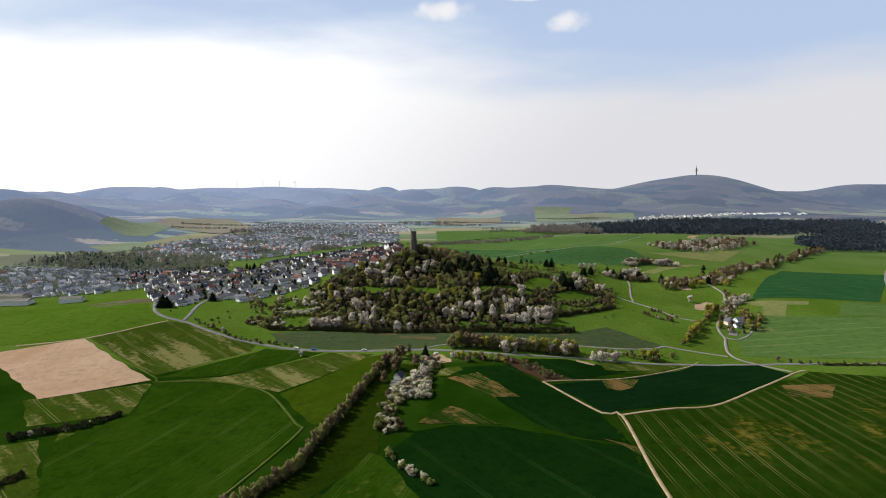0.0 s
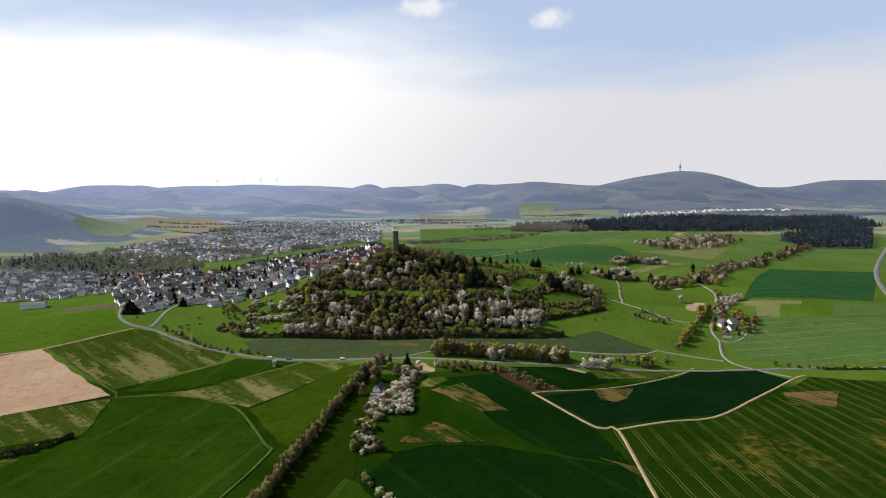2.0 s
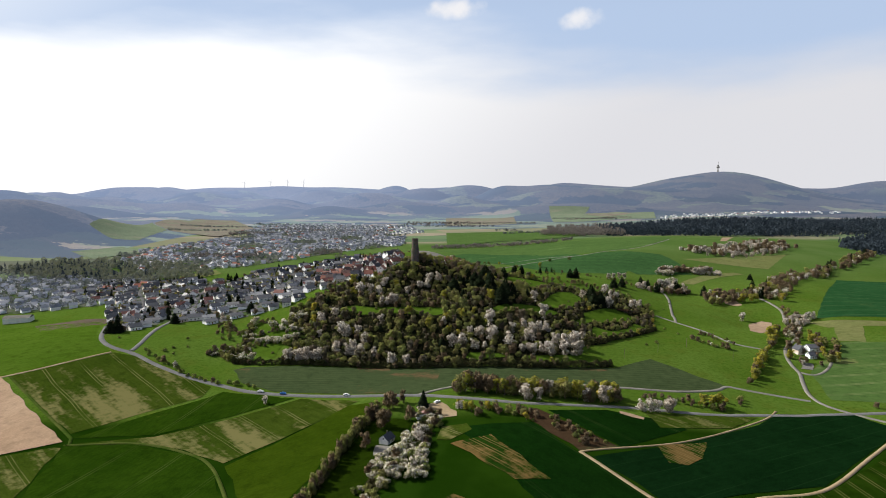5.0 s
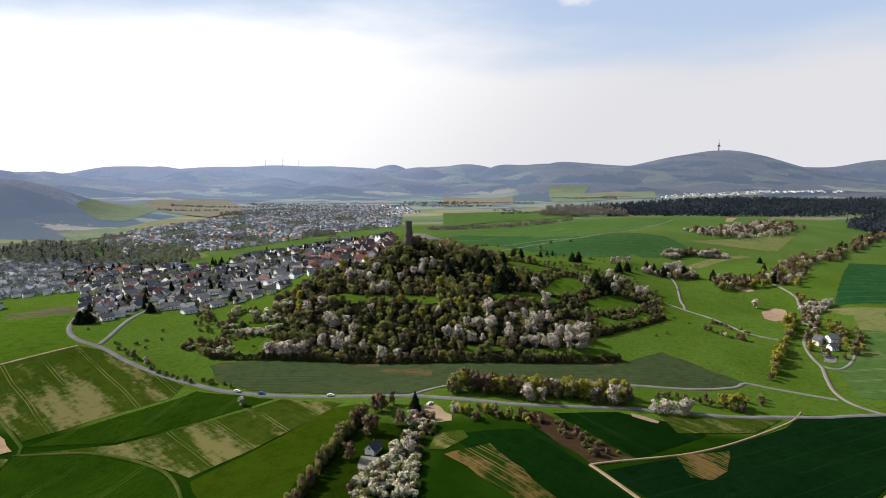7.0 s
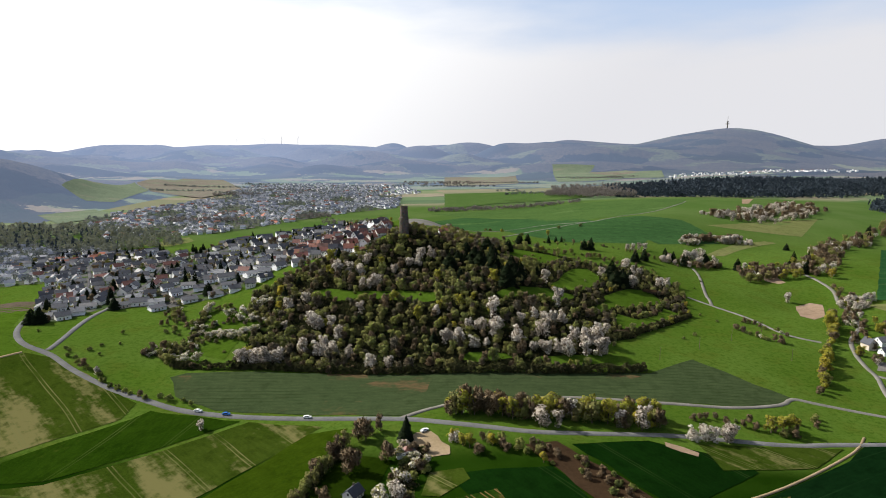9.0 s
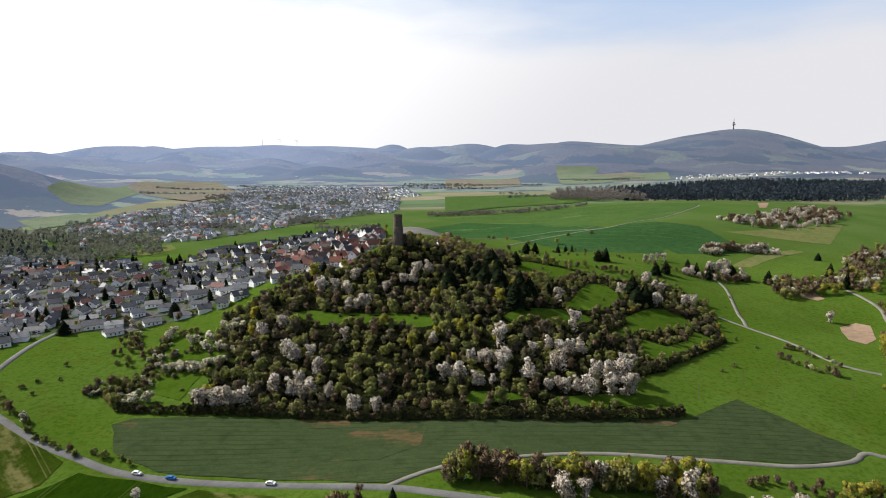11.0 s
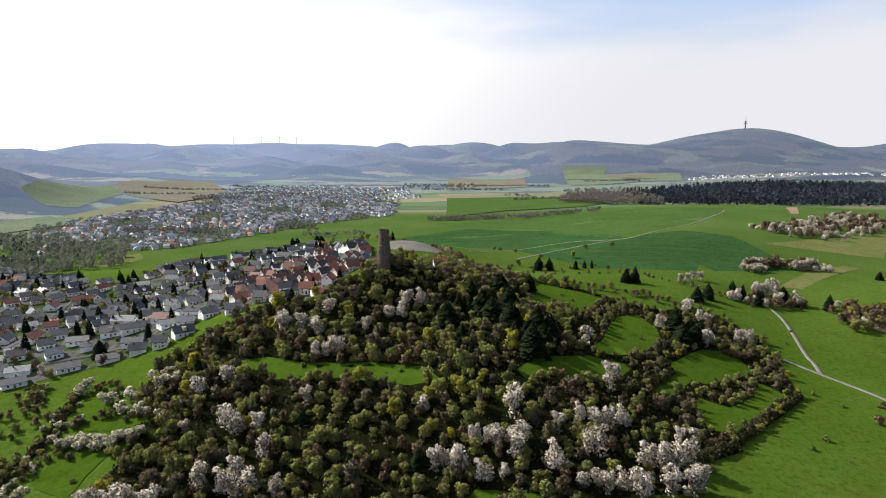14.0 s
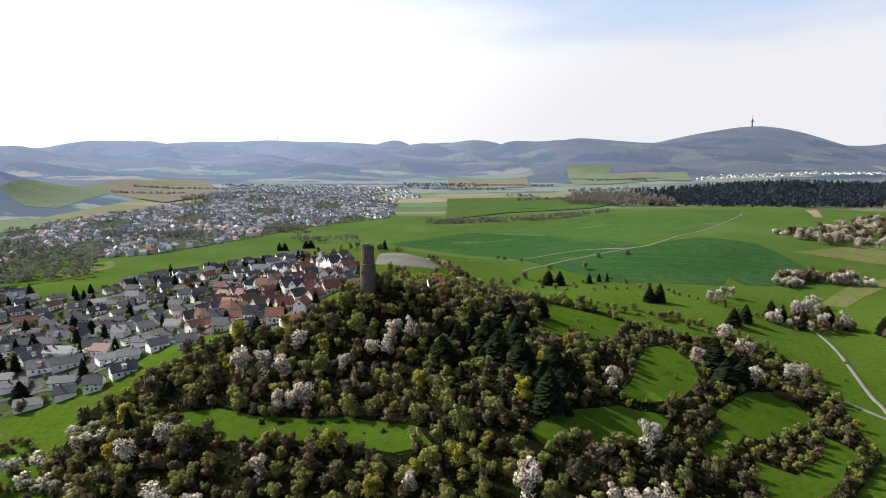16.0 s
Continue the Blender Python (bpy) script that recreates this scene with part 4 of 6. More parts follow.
KINDS = {
    "blossom": [tree_kind("blossoming_tree", "wild fruit tree covered in white spring blossom", 11 + i, "blossom", 1150, 0.24, 1.0, 0, 3.3, 0.5 + 0.2 * i, 5.8, 15, inner=0.3) for i in range(4)],
    "olive": [tree_kind("budding_tree", "tree with sparse olive-green spring leaves", 31 + i, "olive", 950, 0.29, 1.0, 0, 3.7, 1.3, 5.6, 13, inner=0.18) for i in range(4)],
    "bare": [tree_kind("bare_tree", "leafless tree with a haze of brown twigs", 51 + i, "twigs", 950, 0.31, 1.5, 0.3, 3.5, 1.5, 5.9, 13, 6.0, 7) for i in range(4)],
    "bright": [tree_kind("leafing_tree", "tree in fresh yellow-green spring leaf", 71 + i, "bright", 950, 0.29, 1.0, 0, 3.4, 1.7, 6.0, 12, inner=0.12) for i in range(3)],
    "conifer": [conifer_kind("dark evergreen conifer among bare trees", 91, 1.3), conifer_kind("dark evergreen conifer among bare trees", 92, 1.1), conifer_kind("dark evergreen conifer among bare trees", 93, 1.5)],
    "shrub": [shrub_kind("olive-brown budding shrub in the meadow", 101 + i, "olive", 480, 0.24) for i in range(3)] + [shrub_kind("leafless brown shrub in the meadow", 105 + i, "twigs", 480, 0.22, 1.5, 0.3) for i in range(2)],
    "white_shrub": [shrub_kind("low blackthorn shrub in white blossom", 111 + i, "blossom", 600, 0.21, 1.0, 0.0, "blackthorn") for i in range(2)],
}
USED = {k: [0] * len(v) for k, v in KINDS.items()}
STANDING = []


LIMIT = 230          # single trees of a kind; the rest of it is joined
REST = {k: [] for k in KINDS}


def plant(kind, x, y, size, tall=1.0):
    """Sets one plant of a kind on the ground; size is its width against the model's."""
    n = RNG.randint(len(KINDS[kind]))
    m = Matrix.LocRotScale((x, y, float(land(x, y)) - 0.1), Euler((0, 0, RNG.uniform(0, 6.28))), (size * RNG.uniform(0.92, 1.08), size, size * tall * RNG.uniform(0.92, 1.1)))
    STANDING.append((x, y))
    if sum(USED[kind]) >= LIMIT:
        REST[kind].append((n, m))
        return
    ob = KINDS[kind][n]
    USED[kind][n] += 1
    if USED[kind][n] == 1:
        ob.matrix_basis = m
        return
    keep = ob.scale.copy()
    ob.scale = (1, 1, 1)
    copy_thing(ob, m)
    ob.scale = keep


def arrays(me):
    v = np.empty(len(me.vertices) * 3)
    me.vertices.foreach_get("co", v)
    f = np.empty(len(me.loops), np.int64)
    me.loops.foreach_get("vertex_index", f)
    f = f.reshape(len(me.polygons), -1)
    if f.shape[1] == 4:
        f = np.concatenate([f[:, :3], f[:, [0, 2, 3]]])
    return v.reshape(-1, 3), f


def join_rest():
    """What is past the limit of a kind, as one mesh each."""
    for kind, rest in REST.items():
        if not rest:
            continue
        vs, fs, ns, idx, n = [], [], [], [], 0
        tones = [[np.array([p.material_index for p in c.data.polygons]) if i else np.zeros(2 * len(c.data.polygons)) for i, c in enumerate(ob.children)] for ob in KINDS[kind]]
        models = [[(*arrays(c.data), FACING.get(c.data.name)) for c in ob.children] for ob in KINDS[kind]]
        for k, m in rest:
            a = np.array(m)
            for i, (v, f, facing) in enumerate(models[k]):
                vs.append(v @ a[:3, :3].T + a[:3, 3])
                ns.append(np.zeros_like(v) if facing is None else facing @ a[:3, :3].T)
                fs.append(f + n)
                idx.append(np.where(tones[k][i][:len(f)] == 1, 2, i) if len(tones[k][i]) >= len(f) else np.full(len(f), i))
                n += len(v)
        mats = [c.data.materials[0] for c in KINDS[kind][0].children] + [M["twigs"]]
        first = KINDS[kind][0]
        name = first.name.split(".")[0] + "s"
        me = mesh_of(name, np.concatenate(vs), np.concatenate(fs), mats, np.concatenate(idx))
        facing = np.concatenate(ns)
        long = np.linalg.norm(facing, axis=1)[:, None]
        me.normals_split_custom_set_from_vertices(np.where(long > 0, facing / np.maximum(long, 1e-6), 0.0))
        tagged(new(name, me), "many of them: " + first["label"], first["category"], kind="stuff")


def plant_all(kind, places, model=7.0):
    """Places with the width of each crown in metres; very wide ones become pairs."""
    tall = {"blossom": 1.12, "conifer": 0.66}.get(kind, 1.0)
    for x, y, w in places:
        if w > 13:
            for s in (-1, 1):
                plant(kind, x + s * w * 0.24, y + s * 1.0, w * 0.66 / model, tall)
        else:
            plant(kind, x, y, max(w * 1.15, 4.5) / model, tall)


def along(pts, spacing, spread):
    """Places along a line, strewn to its sides."""
    c = smooth_line(pts, 1.0)
    d = np.gradient(c, axis=0)
    d /= np.linalg.norm(d, axis=1)[:, None] + 1e-9
    out, s = [], RNG.uniform(0, spacing)
    while s < len(c) - 1:
        i, o = int(s), RNG.uniform(-spread, spread)
        out.append((c[i, 0] - d[i, 1] * o, c[i, 1] + d[i, 0] * o))
        s += spacing * RNG.uniform(0.6, 1.4)
    return out


def pick_kind(weights):
    names = list(weights)
    p = np.array([weights[n] for n in names], float)
    return names[RNG.choice(len(names), p=p / p.sum())]


def row_of(pts, spacing, spread, weights, lo, hi, tall=1.0):
    for x, y in along(pts, spacing, spread):
        k = pick_kind(weights)
        plant(k, x, y, RNG.uniform(lo, hi) * (1.5 if "shrub" in k else 1.0), tall)


def hedge(label, pts, wide, high, leaf="hedge", per_metre=26, size=0.3, category="hedge"):
    """A continuous hedge of leaf clumps on the ground."""
    c = smooth_line(pts, 1.0)
    n = int(len(c) * per_metre)
    i = RNG.randint(0, len(c), n)
    d = np.gradient(c, axis=0)[i]
    d /= np.linalg.norm(d, axis=1)[:, None] + 1e-9
    swell = 0.72 + 0.38 * np.sin(i * 0.55 + np.sin(i * 0.17) * 3) * np.sin(i * 0.23 + 1.1)
    o = RNG.uniform(-1, 1, n) * wide / 2 * swell
    top = high * swell * np.sqrt(np.clip(1 - (o / (wide / 2 * swell + 1e-3)) ** 2, 0, 1))
    x, y = c[i, 0] - d[:, 1] * o + RNG.normal(0, 0.4, n), c[i, 1] + d[:, 0] * o + RNG.normal(0, 0.4, n)
    p = np.column_stack([x, y, land(x, y) + top * RNG.uniform(0.25, 1.0, n) ** 0.5])
    u, w = RNG.normal(size=(n, 3)), RNG.normal(size=(n, 3))
    u *= size / np.linalg.norm(u, axis=1)[:, None]
    w *= size / np.linalg.norm(w, axis=1)[:, None]
    ob = thing("hedge", label, category, "hedges between the fields", pose(c[0, 0], c[0, 1], float(land(*c[0]))))
    p -= np.array(ob.matrix_basis.translation)
    for s in range(0, len(c), 9):
        k = (i >= s) & (i < s + 9)
        v = np.stack([p[k] - u[k] - w[k], p[k] + u[k] - w[k] * 0.7, p[k] + u[k] * 0.7 + w[k], p[k] - u[k] + w[k]], 1).reshape(-1, 3)
        part("bush", mesh_of("bush", v, np.arange(len(v)).reshape(-1, 4), M[leaf]), ob)


# ---------------------------------------------------------------- the hill: blossom first, then the thicket
plant_all("white_shrub", [(-173, 193, 20.6), (-162, 215, 15.0), (-156, 205, 11.0), (-151, 210, 7.4), (-200, 210, 11.5), (-178, 159, 13.4), (-169, 158, 13.3), (-161, 157, 13.1), (-153, 164, 17.7), (-192, 174, 7.1), (-200, 205, 10.1), (-180, 123, 16.4)], 5.2)
plant_all("blossom", [(-133, 196, 9.8), (-107, 130, 11.6), (-96, 129, 11.4), (-95, 137, 9.7), (-87, 132, 9.5), (-76, 130, 7.5), (-59, 116, 8.9), (-47, 116, 8.0), (-76, 183, 8.1), (-122, 204, 9.4), (-98, 249, 17.5), (-85, 249, 10.4), (-76, 222, 13.9), (-69, 223, 11.6), (-41, 268, 15.8), (-30, 280, 16.5), (-56, 256, 7.5), (-139, 114, 18.3), (-124, 114, 18.0), (-98, 166, 16.7)])
plant_all("white_shrub", [(-227, 218, 7.4), (-168, 184, 9.5), (-158, 183, 9.3), (-184, 178, 6.2)], 5.2)
plant_all("blossom", [(-87, 150, 9.9), (-109, 169, 12.8), (-104, 248, 11.3), (-18, 174, 6.7), (-129, 167, 6.5), (-12, 139, 9.4), (-81, 270, 10.5)])
plant_all("blossom", [(-8, 141, 7.6), (-2, 139, 11.4), (8, 133, 9.3), (17, 136, 6.0), (9, 152, 14.0), (18, 151, 16.0), (24, 168, 12.8), (26, 156, 8.2), (22, 145, 9.7), (38, 141, 11.6), (43, 163, 8.5), (57, 170, 15.3), (70, 173, 15.5), (57, 152, 12.2), (51, 133, 13.2), (61, 132, 15.2), (76, 204, 12.5), (82, 149, 18.3), (102, 168, 13.1), (95, 149, 12.3), (96, 136, 9.8), (84, 132, 11.6), (92, 133, 9.7), (70, 130, 11.4), (139, 314, 15.6), (158, 292, 12.3), (197, 323, 15.5), (73, 257, 11.0), (177, 347, 13.9), (172, 364, 10.7), (273, 459, 20.7), (291, 480, 16.9)])
plant_all("blossom", [(298, 547, 14.1), (309, 549, 16.1), (351, 547, 17.5), (360, 550, 19.6), (374, 564, 15.1), (202, 460, 13.8), (223, 484, 14.7), (273, 431, 11.5), (292, 436, 11.7)])
plant_all("blossom", [(93, 37, 10.4), (120, 31, 13.7), (132, 32, 14.0), (139, 35, 9.4), (40, 33, 10.8), (48, 32, 8.6), (305, 552, 14), (357, 549, 14), (375, 562, 14), (270, 461, 14), (286, 467, 14), (432, 488, 14), (486, 548, 14), (515, 560, 14), (563, 612, 14), (370, 400, 14), (380, 380, 14), (356, 299, 14), (361, 285, 14), (379, 299, 14), (315, 318, 8.4)])
plant_all("white_shrub", [(-28, -20, 9.6), (-36, -34, 10.5), (-26, -50, 9.1), (-40, -46, 9.1), (-48, -49, 6.8), (-30, -61, 8.9), (-41, -66, 7.7), (-52, -60, 6.7), (-55, -82, 4.3), (-50, -110, 6.0), (-44, -123, 5.8), (-37, -175, 5.8), (-30, -185, 5.7), (-24, -190, 4.9)], 4.6)
plant_all("conifer", [(143, 308, 12.5), (146, 291, 18.3), (157, 308, 15.7), (141, 426, 9.2), (149, 428, 9.3), (13, 276, 10.8), (18, 266, 10.6), (28, 248, 12.9), (32, 233, 13.9), (43, 248, 12.9), (37, 218, 12.4), (-9, 263, 10.5), (44, 230, 10.1), (50, 247, 10.3), (30, 286, 11.0), (77, 507, 9.8), (87, 507, 9.8), (189, 392, 9.1), (202, 403, 8.6), (287, 450, 9.5), (292, 439, 7.8), (48, 334, 9.4), (26, 314, 9.0), (-2, 277, 8.1), (6, 299, 7.5), (414, 515, 6.5)], 5.6)
plant_all("conifer", [(-220, 258, 7.2), (-19, 141, 5.7), (-135, 240, 5.1), (-247, 817, 13.7), (-215, 837, 13.8)], 5.6)
plant_all("conifer", [(-319, 181, 8.6), (-325, 181, 8.7), (-29, 17, 6.2), (-283, 220, 7.3)], 5.6)
plant_all("bright", [(-32, 170, 9.0), (-19, 236, 8.8), (-68, 265, 7.7), (-116, 281, 10.9), (-283, 369, 6.7)])
plant_all("bright", [(-1, 183, 7.9)])
plant_all("bright", [(4, 50, 13.4), (49, 50, 11.3), (87, 48, 11.6), (100, 55, 11.9), (81, 46, 6.9), (169, 48, 15.0), (176, 49, 10.1), (298, 224, 11.4), (290, 204, 9.6), (261, 164, 8.8), (246, 136, 9.6), (315, 248, 10.2), (234, 116, 7.9), (353, 373, 14.2)])

CLEARINGS = [
    [(-135, 223), (-106, 224), (-88, 217), (-64, 214), (-48, 216), (-18, 207), (-11, 195), (-26, 192), (-46, 198), (-76, 202), (-97, 203), (-107, 212), (-131, 217)],
    [(-180, 266), (-173, 280), (-151, 245), (-168, 248)],
    [(-196, 205), (-185, 200), (-157, 185), (-140, 182), (-163, 170), (-187, 171)],
    [(-182, 157), (-157, 155), (-159, 139), (-158, 123), (-180, 135)],
    [(48, 379), (60, 397), (110, 369), (90, 324), (58, 308), (43, 309)],
    [(108, 322), (126, 337), (132, 311), (129, 289), (110, 266), (86, 252), (74, 251), (88, 275), (99, 303)],
    [(27, 203), (40, 217), (59, 229), (72, 240), (99, 247), (83, 218), (52, 197), (50, 206), (32, 196)],
    [(125, 260), (153, 287), (176, 295), (179, 269), (159, 254), (139, 243), (122, 246)],
    [(101, 223), (126, 250), (133, 245), (113, 219), (104, 216)],
    [(176, 256), (186, 249), (167, 224), (133, 184), (119, 185), (120, 206), (128, 224), (143, 218), (166, 238)],
    [(52, 127), (99, 135), (104, 126), (78, 119), (54, 118)],
    [(5, 129), (29, 128), (36, 124), (11, 118), (-2, 122)],
    [(14, 254), (31, 254), (37, 246), (20, 239)],
    [(168, 245), (188, 247), (179, 232), (161, 230)],
]
HILL = [(-150, 109), (-13, 109), (82, 112), (98, 136), (103, 153), (125, 166), (132, 177), (191, 238), (206, 285), (212, 330), (203, 356), (176, 368), (143, 360), (115, 368), (86, 400), (50, 412), (0, 385), (-28, 340), (-58, 318), (-84, 296), (-100, 288), (-131, 290), (-149, 266), (-164, 262), (-172, 235), (-166, 200), (-150, 165)]


def open_ground(x, y):
    return any(inside(c, x, y) for c in CLEARINGS) or math.hypot(x + 131, y - 114) < 15 or math.hypot(x + 52, y - 308) < 6 or math.hypot(x - 170, y - 283) < 12


def fill(poly, count, gap, weights, lo, hi):
    """Plants strewn over an outline, apart from the clearings and from one another."""
    p = np.array(poly)
    made = 0
    for _ in range(count * 12):
        x, y = RNG.uniform(p[:, 0].min(), p[:, 0].max()), RNG.uniform(p[:, 1].min(), p[:, 1].max())
        if not inside(poly, x, y) or open_ground(x, y):
            continue
        if STANDING and np.hypot(*(np.array(STANDING) - (x, y)).T).min() < gap:
            continue
        k = pick_kind(weights)
        low = 0.72 if 70 < x < 215 and y < 380 else 1.0          # lower growth on the eastern terraces
        plant(k, x, y, RNG.uniform(lo, hi) * low * (1.25 if "shrub" in k else 1.0))
        made += 1
        if made == count:
            break


field("brown leaf litter under the hill's trees, darkened for their shade", M["floor"], HILL, 8.0, 0.2)
for i, c in enumerate(CLEARINGS):
    field("bright meadow clearing among the hill's trees", M["lush"], c, 8.0, 0.25 + 0.004 * i)
fill([(-0, 210), (56, 208), (74, 270), (60, 326), (9, 304), (-15, 266)], 24, 6.5, {"conifer": 4, "bare": 2, "olive": 2}, 0.6, 0.9)
fill(HILL, 160, 9.0, {"olive": 54, "bare": 34, "bright": 4}, 1.15, 1.65)
fill(HILL, 950, 4.0, {"olive": 54, "bare": 34, "shrub": 14, "bright": 3, "conifer": 1}, 0.7, 1.15)
for x, y in [(-60, 206), (-84, 213), (-32, 205), (90, 254), (114, 286), (56, 199), (74, 350), (121, 217), (-169, 183), (-162, 135), (80, 340), (66, 320)]:
    plant("shrub", x, y, RNG.uniform(0.7, 1.1))
fill([(-55, 297), (-89, 368), (-83, 401), (-39, 380), (-9, 345), (-19, 302)], 26, 4.5, {"olive": 6, "bright": 3, "blossom": 1, "bare": 2}, 0.7, 1.0)
fill([(99, 135), (124, 168), (185, 233), (201, 292), (162, 280), (117, 216), (92, 161)], 80, 4.6, {"olive": 6, "bare": 4, "shrub": 3}, 0.7, 1.2)

hedge("dark clipped-looking hedge along the rye field", [(-188, 113), (-147, 109), (-13, 107), (82, 110), (118, 116)], 6.0, 5.6, "hedge", 75, 0.42)
hedge("dense brown hedge on the meadow's edge", [(128, 176), (161, 211), (194, 245)], 7.0, 5.0, "hedge", 60, 0.42)
hedge("dark hedge on the terrace of the hill", [(80, 203), (103, 226), (122, 250)], 7.0, 4.6, "hedge", 60, 0.42)
hedge("dark hedge below the blossoming trees", [(100, 154), (111, 162), (125, 170)], 8.0, 5.0, "hedge", 60, 0.42)
hedge("dark hedge between garden meadows", [(-203, 207), (-193, 167), (-196, 134), (-216, 130)], 5.0, 3.6, "hedge", 40, 0.4)
row_of([(-203, 207), (-193, 167), (-196, 134), (-216, 130)], 2.2, 5.0, {"white_shrub": 2, "shrub": 5, "olive": 2, "bare": 1}, 0.5, 0.9)
row_of([(-150, 151), (-160, 160), (-185, 154), (-187, 173), (-148, 188), (-177, 203), (-198, 219)], 3.0, 5.0, {"shrub": 5, "olive": 2, "bare": 2}, 0.5, 0.9)
row_of([(-188, 113), (-147, 109), (-13, 107), (82, 110), (118, 116)], 9.0, 2.5, {"shrub": 3, "olive": 1, "bare": 2}, 0.5, 0.8)
row_of([(-216, 130), (-204, 128), (-188, 118)], 6.0, 3.0, {"olive": 2, "white_shrub": 1, "bare": 1}, 0.6, 0.9)
row_of([(-230, 180), (-216, 189), (-207, 180), (-218, 167)], 5.0, 4.0, {"olive": 2, "bare": 2, "shrub": 2}, 0.5, 0.8)
fill([(-241, 211), (-231, 223), (-215, 199), (-214, 183), (-233, 199)], 18, 3.2, {"shrub": 6, "olive": 3, "white_shrub": 2, "bare": 1}, 0.6, 1.0)
fill([(-216, 138), (-211, 146), (-191, 154), (-183, 146), (-184, 121), (-194, 117), (-208, 130)], 34, 3.0, {"shrub": 6, "olive": 4, "white_shrub": 3, "bare": 1}, 0.6, 1.0)
for x, y, w in [(-143, 117, 1.6), (-134, 119, 1.8), (-125, 118, 1.7)]:
    plant("blossom", x, y, w, 0.85)
row_of([(-180, 161), (-150, 164)], 3.5, 2.0, {"white_shrub": 1}, 0.8, 1.2)
row_of([(-167, 184), (-149, 181), (-139, 176)], 3.5, 1.5, {"white_shrub": 1}, 0.6, 0.9)
row_of([(83, 133), (98, 136)], 3.5, 2.0, {"white_shrub": 1}, 0.8, 1.2)

# ---------------------------------------------------------------- the valley: rows, bands and lone trees
row_of([(-59, 10), (-70, -23), (-76, -60), (-83, -105), (-89, -143), (-93, -175), (-101, -194), (-112, -218), (-128, -256)], 2.7, 1.5, {"bare": 4, "olive": 7}, 0.6, 0.85, 1.8)
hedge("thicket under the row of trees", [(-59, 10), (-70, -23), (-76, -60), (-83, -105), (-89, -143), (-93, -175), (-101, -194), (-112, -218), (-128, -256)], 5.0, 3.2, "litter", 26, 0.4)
hedge("overgrown dark hedge between wheat fields", [(-278, -136), (-265, -126), (-246, -116), (-232, -93)], 7.0, 5.0, "hedge", 50, 0.45)
row_of([(-278, -136), (-265, -126), (-246, -116), (-232, -93)], 7.0, 2.0, {"blossom": 1, "white_shrub": 2, "shrub": 2}, 0.4, 0.7)
hedge("short dark hedge in the field corner", [(-243, -198), (-236, -185)], 6.0, 4.5, "hedge", 50, 0.45)
row_of([(-23, 8), (-31, -44), (-47, -65), (-51, -114), (-45, -126)], 1.4, 8.0, {"white_shrub": 6, "olive": 2, "shrub": 5, "bare": 2}, 0.65, 1.15)
row_of([(-45, -155), (-35, -176), (-21, -196)], 5.0, 2.5, {"shrub": 3, "white_shrub": 2}, 0.6, 1.0)
hedge("brambles along the blossom strip", [(-23, 8), (-31, -44), (-47, -65), (-51, -114), (-45, -126)], 12.0, 2.2, "litter", 50, 0.4)
row_of([(-8, 44), (8, 45), (26, 44), (48, 43), (76, 44), (106, 47)], 1.8, 7.0, {"olive": 4, "bare": 7, "bright": 4, "blossom": 2}, 1.15, 1.8, 1.15)
row_of([(-10, 14), (2, 6), (18, 4)], 4.0, 5.0, {"olive": 3, "bright": 2, "bare": 3, "blossom": 1}, 0.8, 1.2)
row_of([(-61, 10), (-50, 26), (-40, 30)], 5.0, 4.0, {"bare": 5, "olive": 1}, 0.8, 1.2, 1.3)
plant("blossom", -29, -32, 1.5, 1.2)
for x, y, w in [(-52, -7, 1.7), (-36, 0, 1.3), (-49, 18, 1.5), (-62, 2, 1.3), (-68, -9, 1.2), (-60, -33, 1.3)]:
    plant("bare", x, y, w, 1.25)
plant("conifer", -29, 23, 1.0)
plant("blossom", -138, 35, 0.9)
plant("blossom", -227, 96, 0.9)
fill([(-57, -64), (-47, -48), (-38, -38), (-29, -38), (-23, -61), (-23, -74), (-52, -71)], 34, 3.2, {"white_shrub": 8, "shrub": 2}, 1.0, 1.5)
fill([(364, 318), (378, 313), (373, 286), (355, 283)], 14, 4.5, {"blossom": 5, "white_shrub": 3, "bare": 1}, 0.9, 1.3)
row_of([(322, 232), (338, 262), (346, 272)], 4.0, 4.0, {"white_shrub": 4, "bare": 3, "olive": 1}, 0.8, 1.2)
for x, y, w in [(326, 223, 1.3), (344, 236, 1.1), (344, 221, 1.2), (338, 200, 1.0), (306, 150, 0.8), (300, 192, 1.1), (289, 168, 1.2), (333, 214, 1.2)]:
    plant(pick_kind({"olive": 3, "bright": 2, "bare": 2}), x, y, w)
row_of([(331, 277), (302, 223), (282, 192), (265, 166), (248, 141), (235, 119), (223, 99)], 5.0, 1.5, {"bright": 4, "bare": 3, "olive": 2}, 0.8, 1.3)
row_of([(221, 216), (228, 204), (235, 194), (244, 186)], 3.0, 2.0, {"bare": 3, "shrub": 5, "white_shrub": 1}, 0.6, 0.9)
row_of([(8, 10), (28, 6), (40, -4)], 4.0, 5.0, {"olive": 3, "bright": 2, "shrub": 2, "bare": 2}, 0.6, 1.0)
row_of([(36, 10), (55, -15), (72, -40)], 2.0, 9.0, {"shrub": 4, "bare": 4}, 0.45, 0.85)
row_of([(126, 59), (155, 54), (171, 44), (203, 66)], 5.0, 5.0, {"bare": 4, "olive": 2, "shrub": 2, "bright": 1}, 0.5, 0.9)
row_of([(-269, 129), (-229, 96), (-194, 71), (-171, 67), (-154, 59)], 6.5, 2.0, {"shrub": 4, "bare": 1}, 0.6, 1.0)
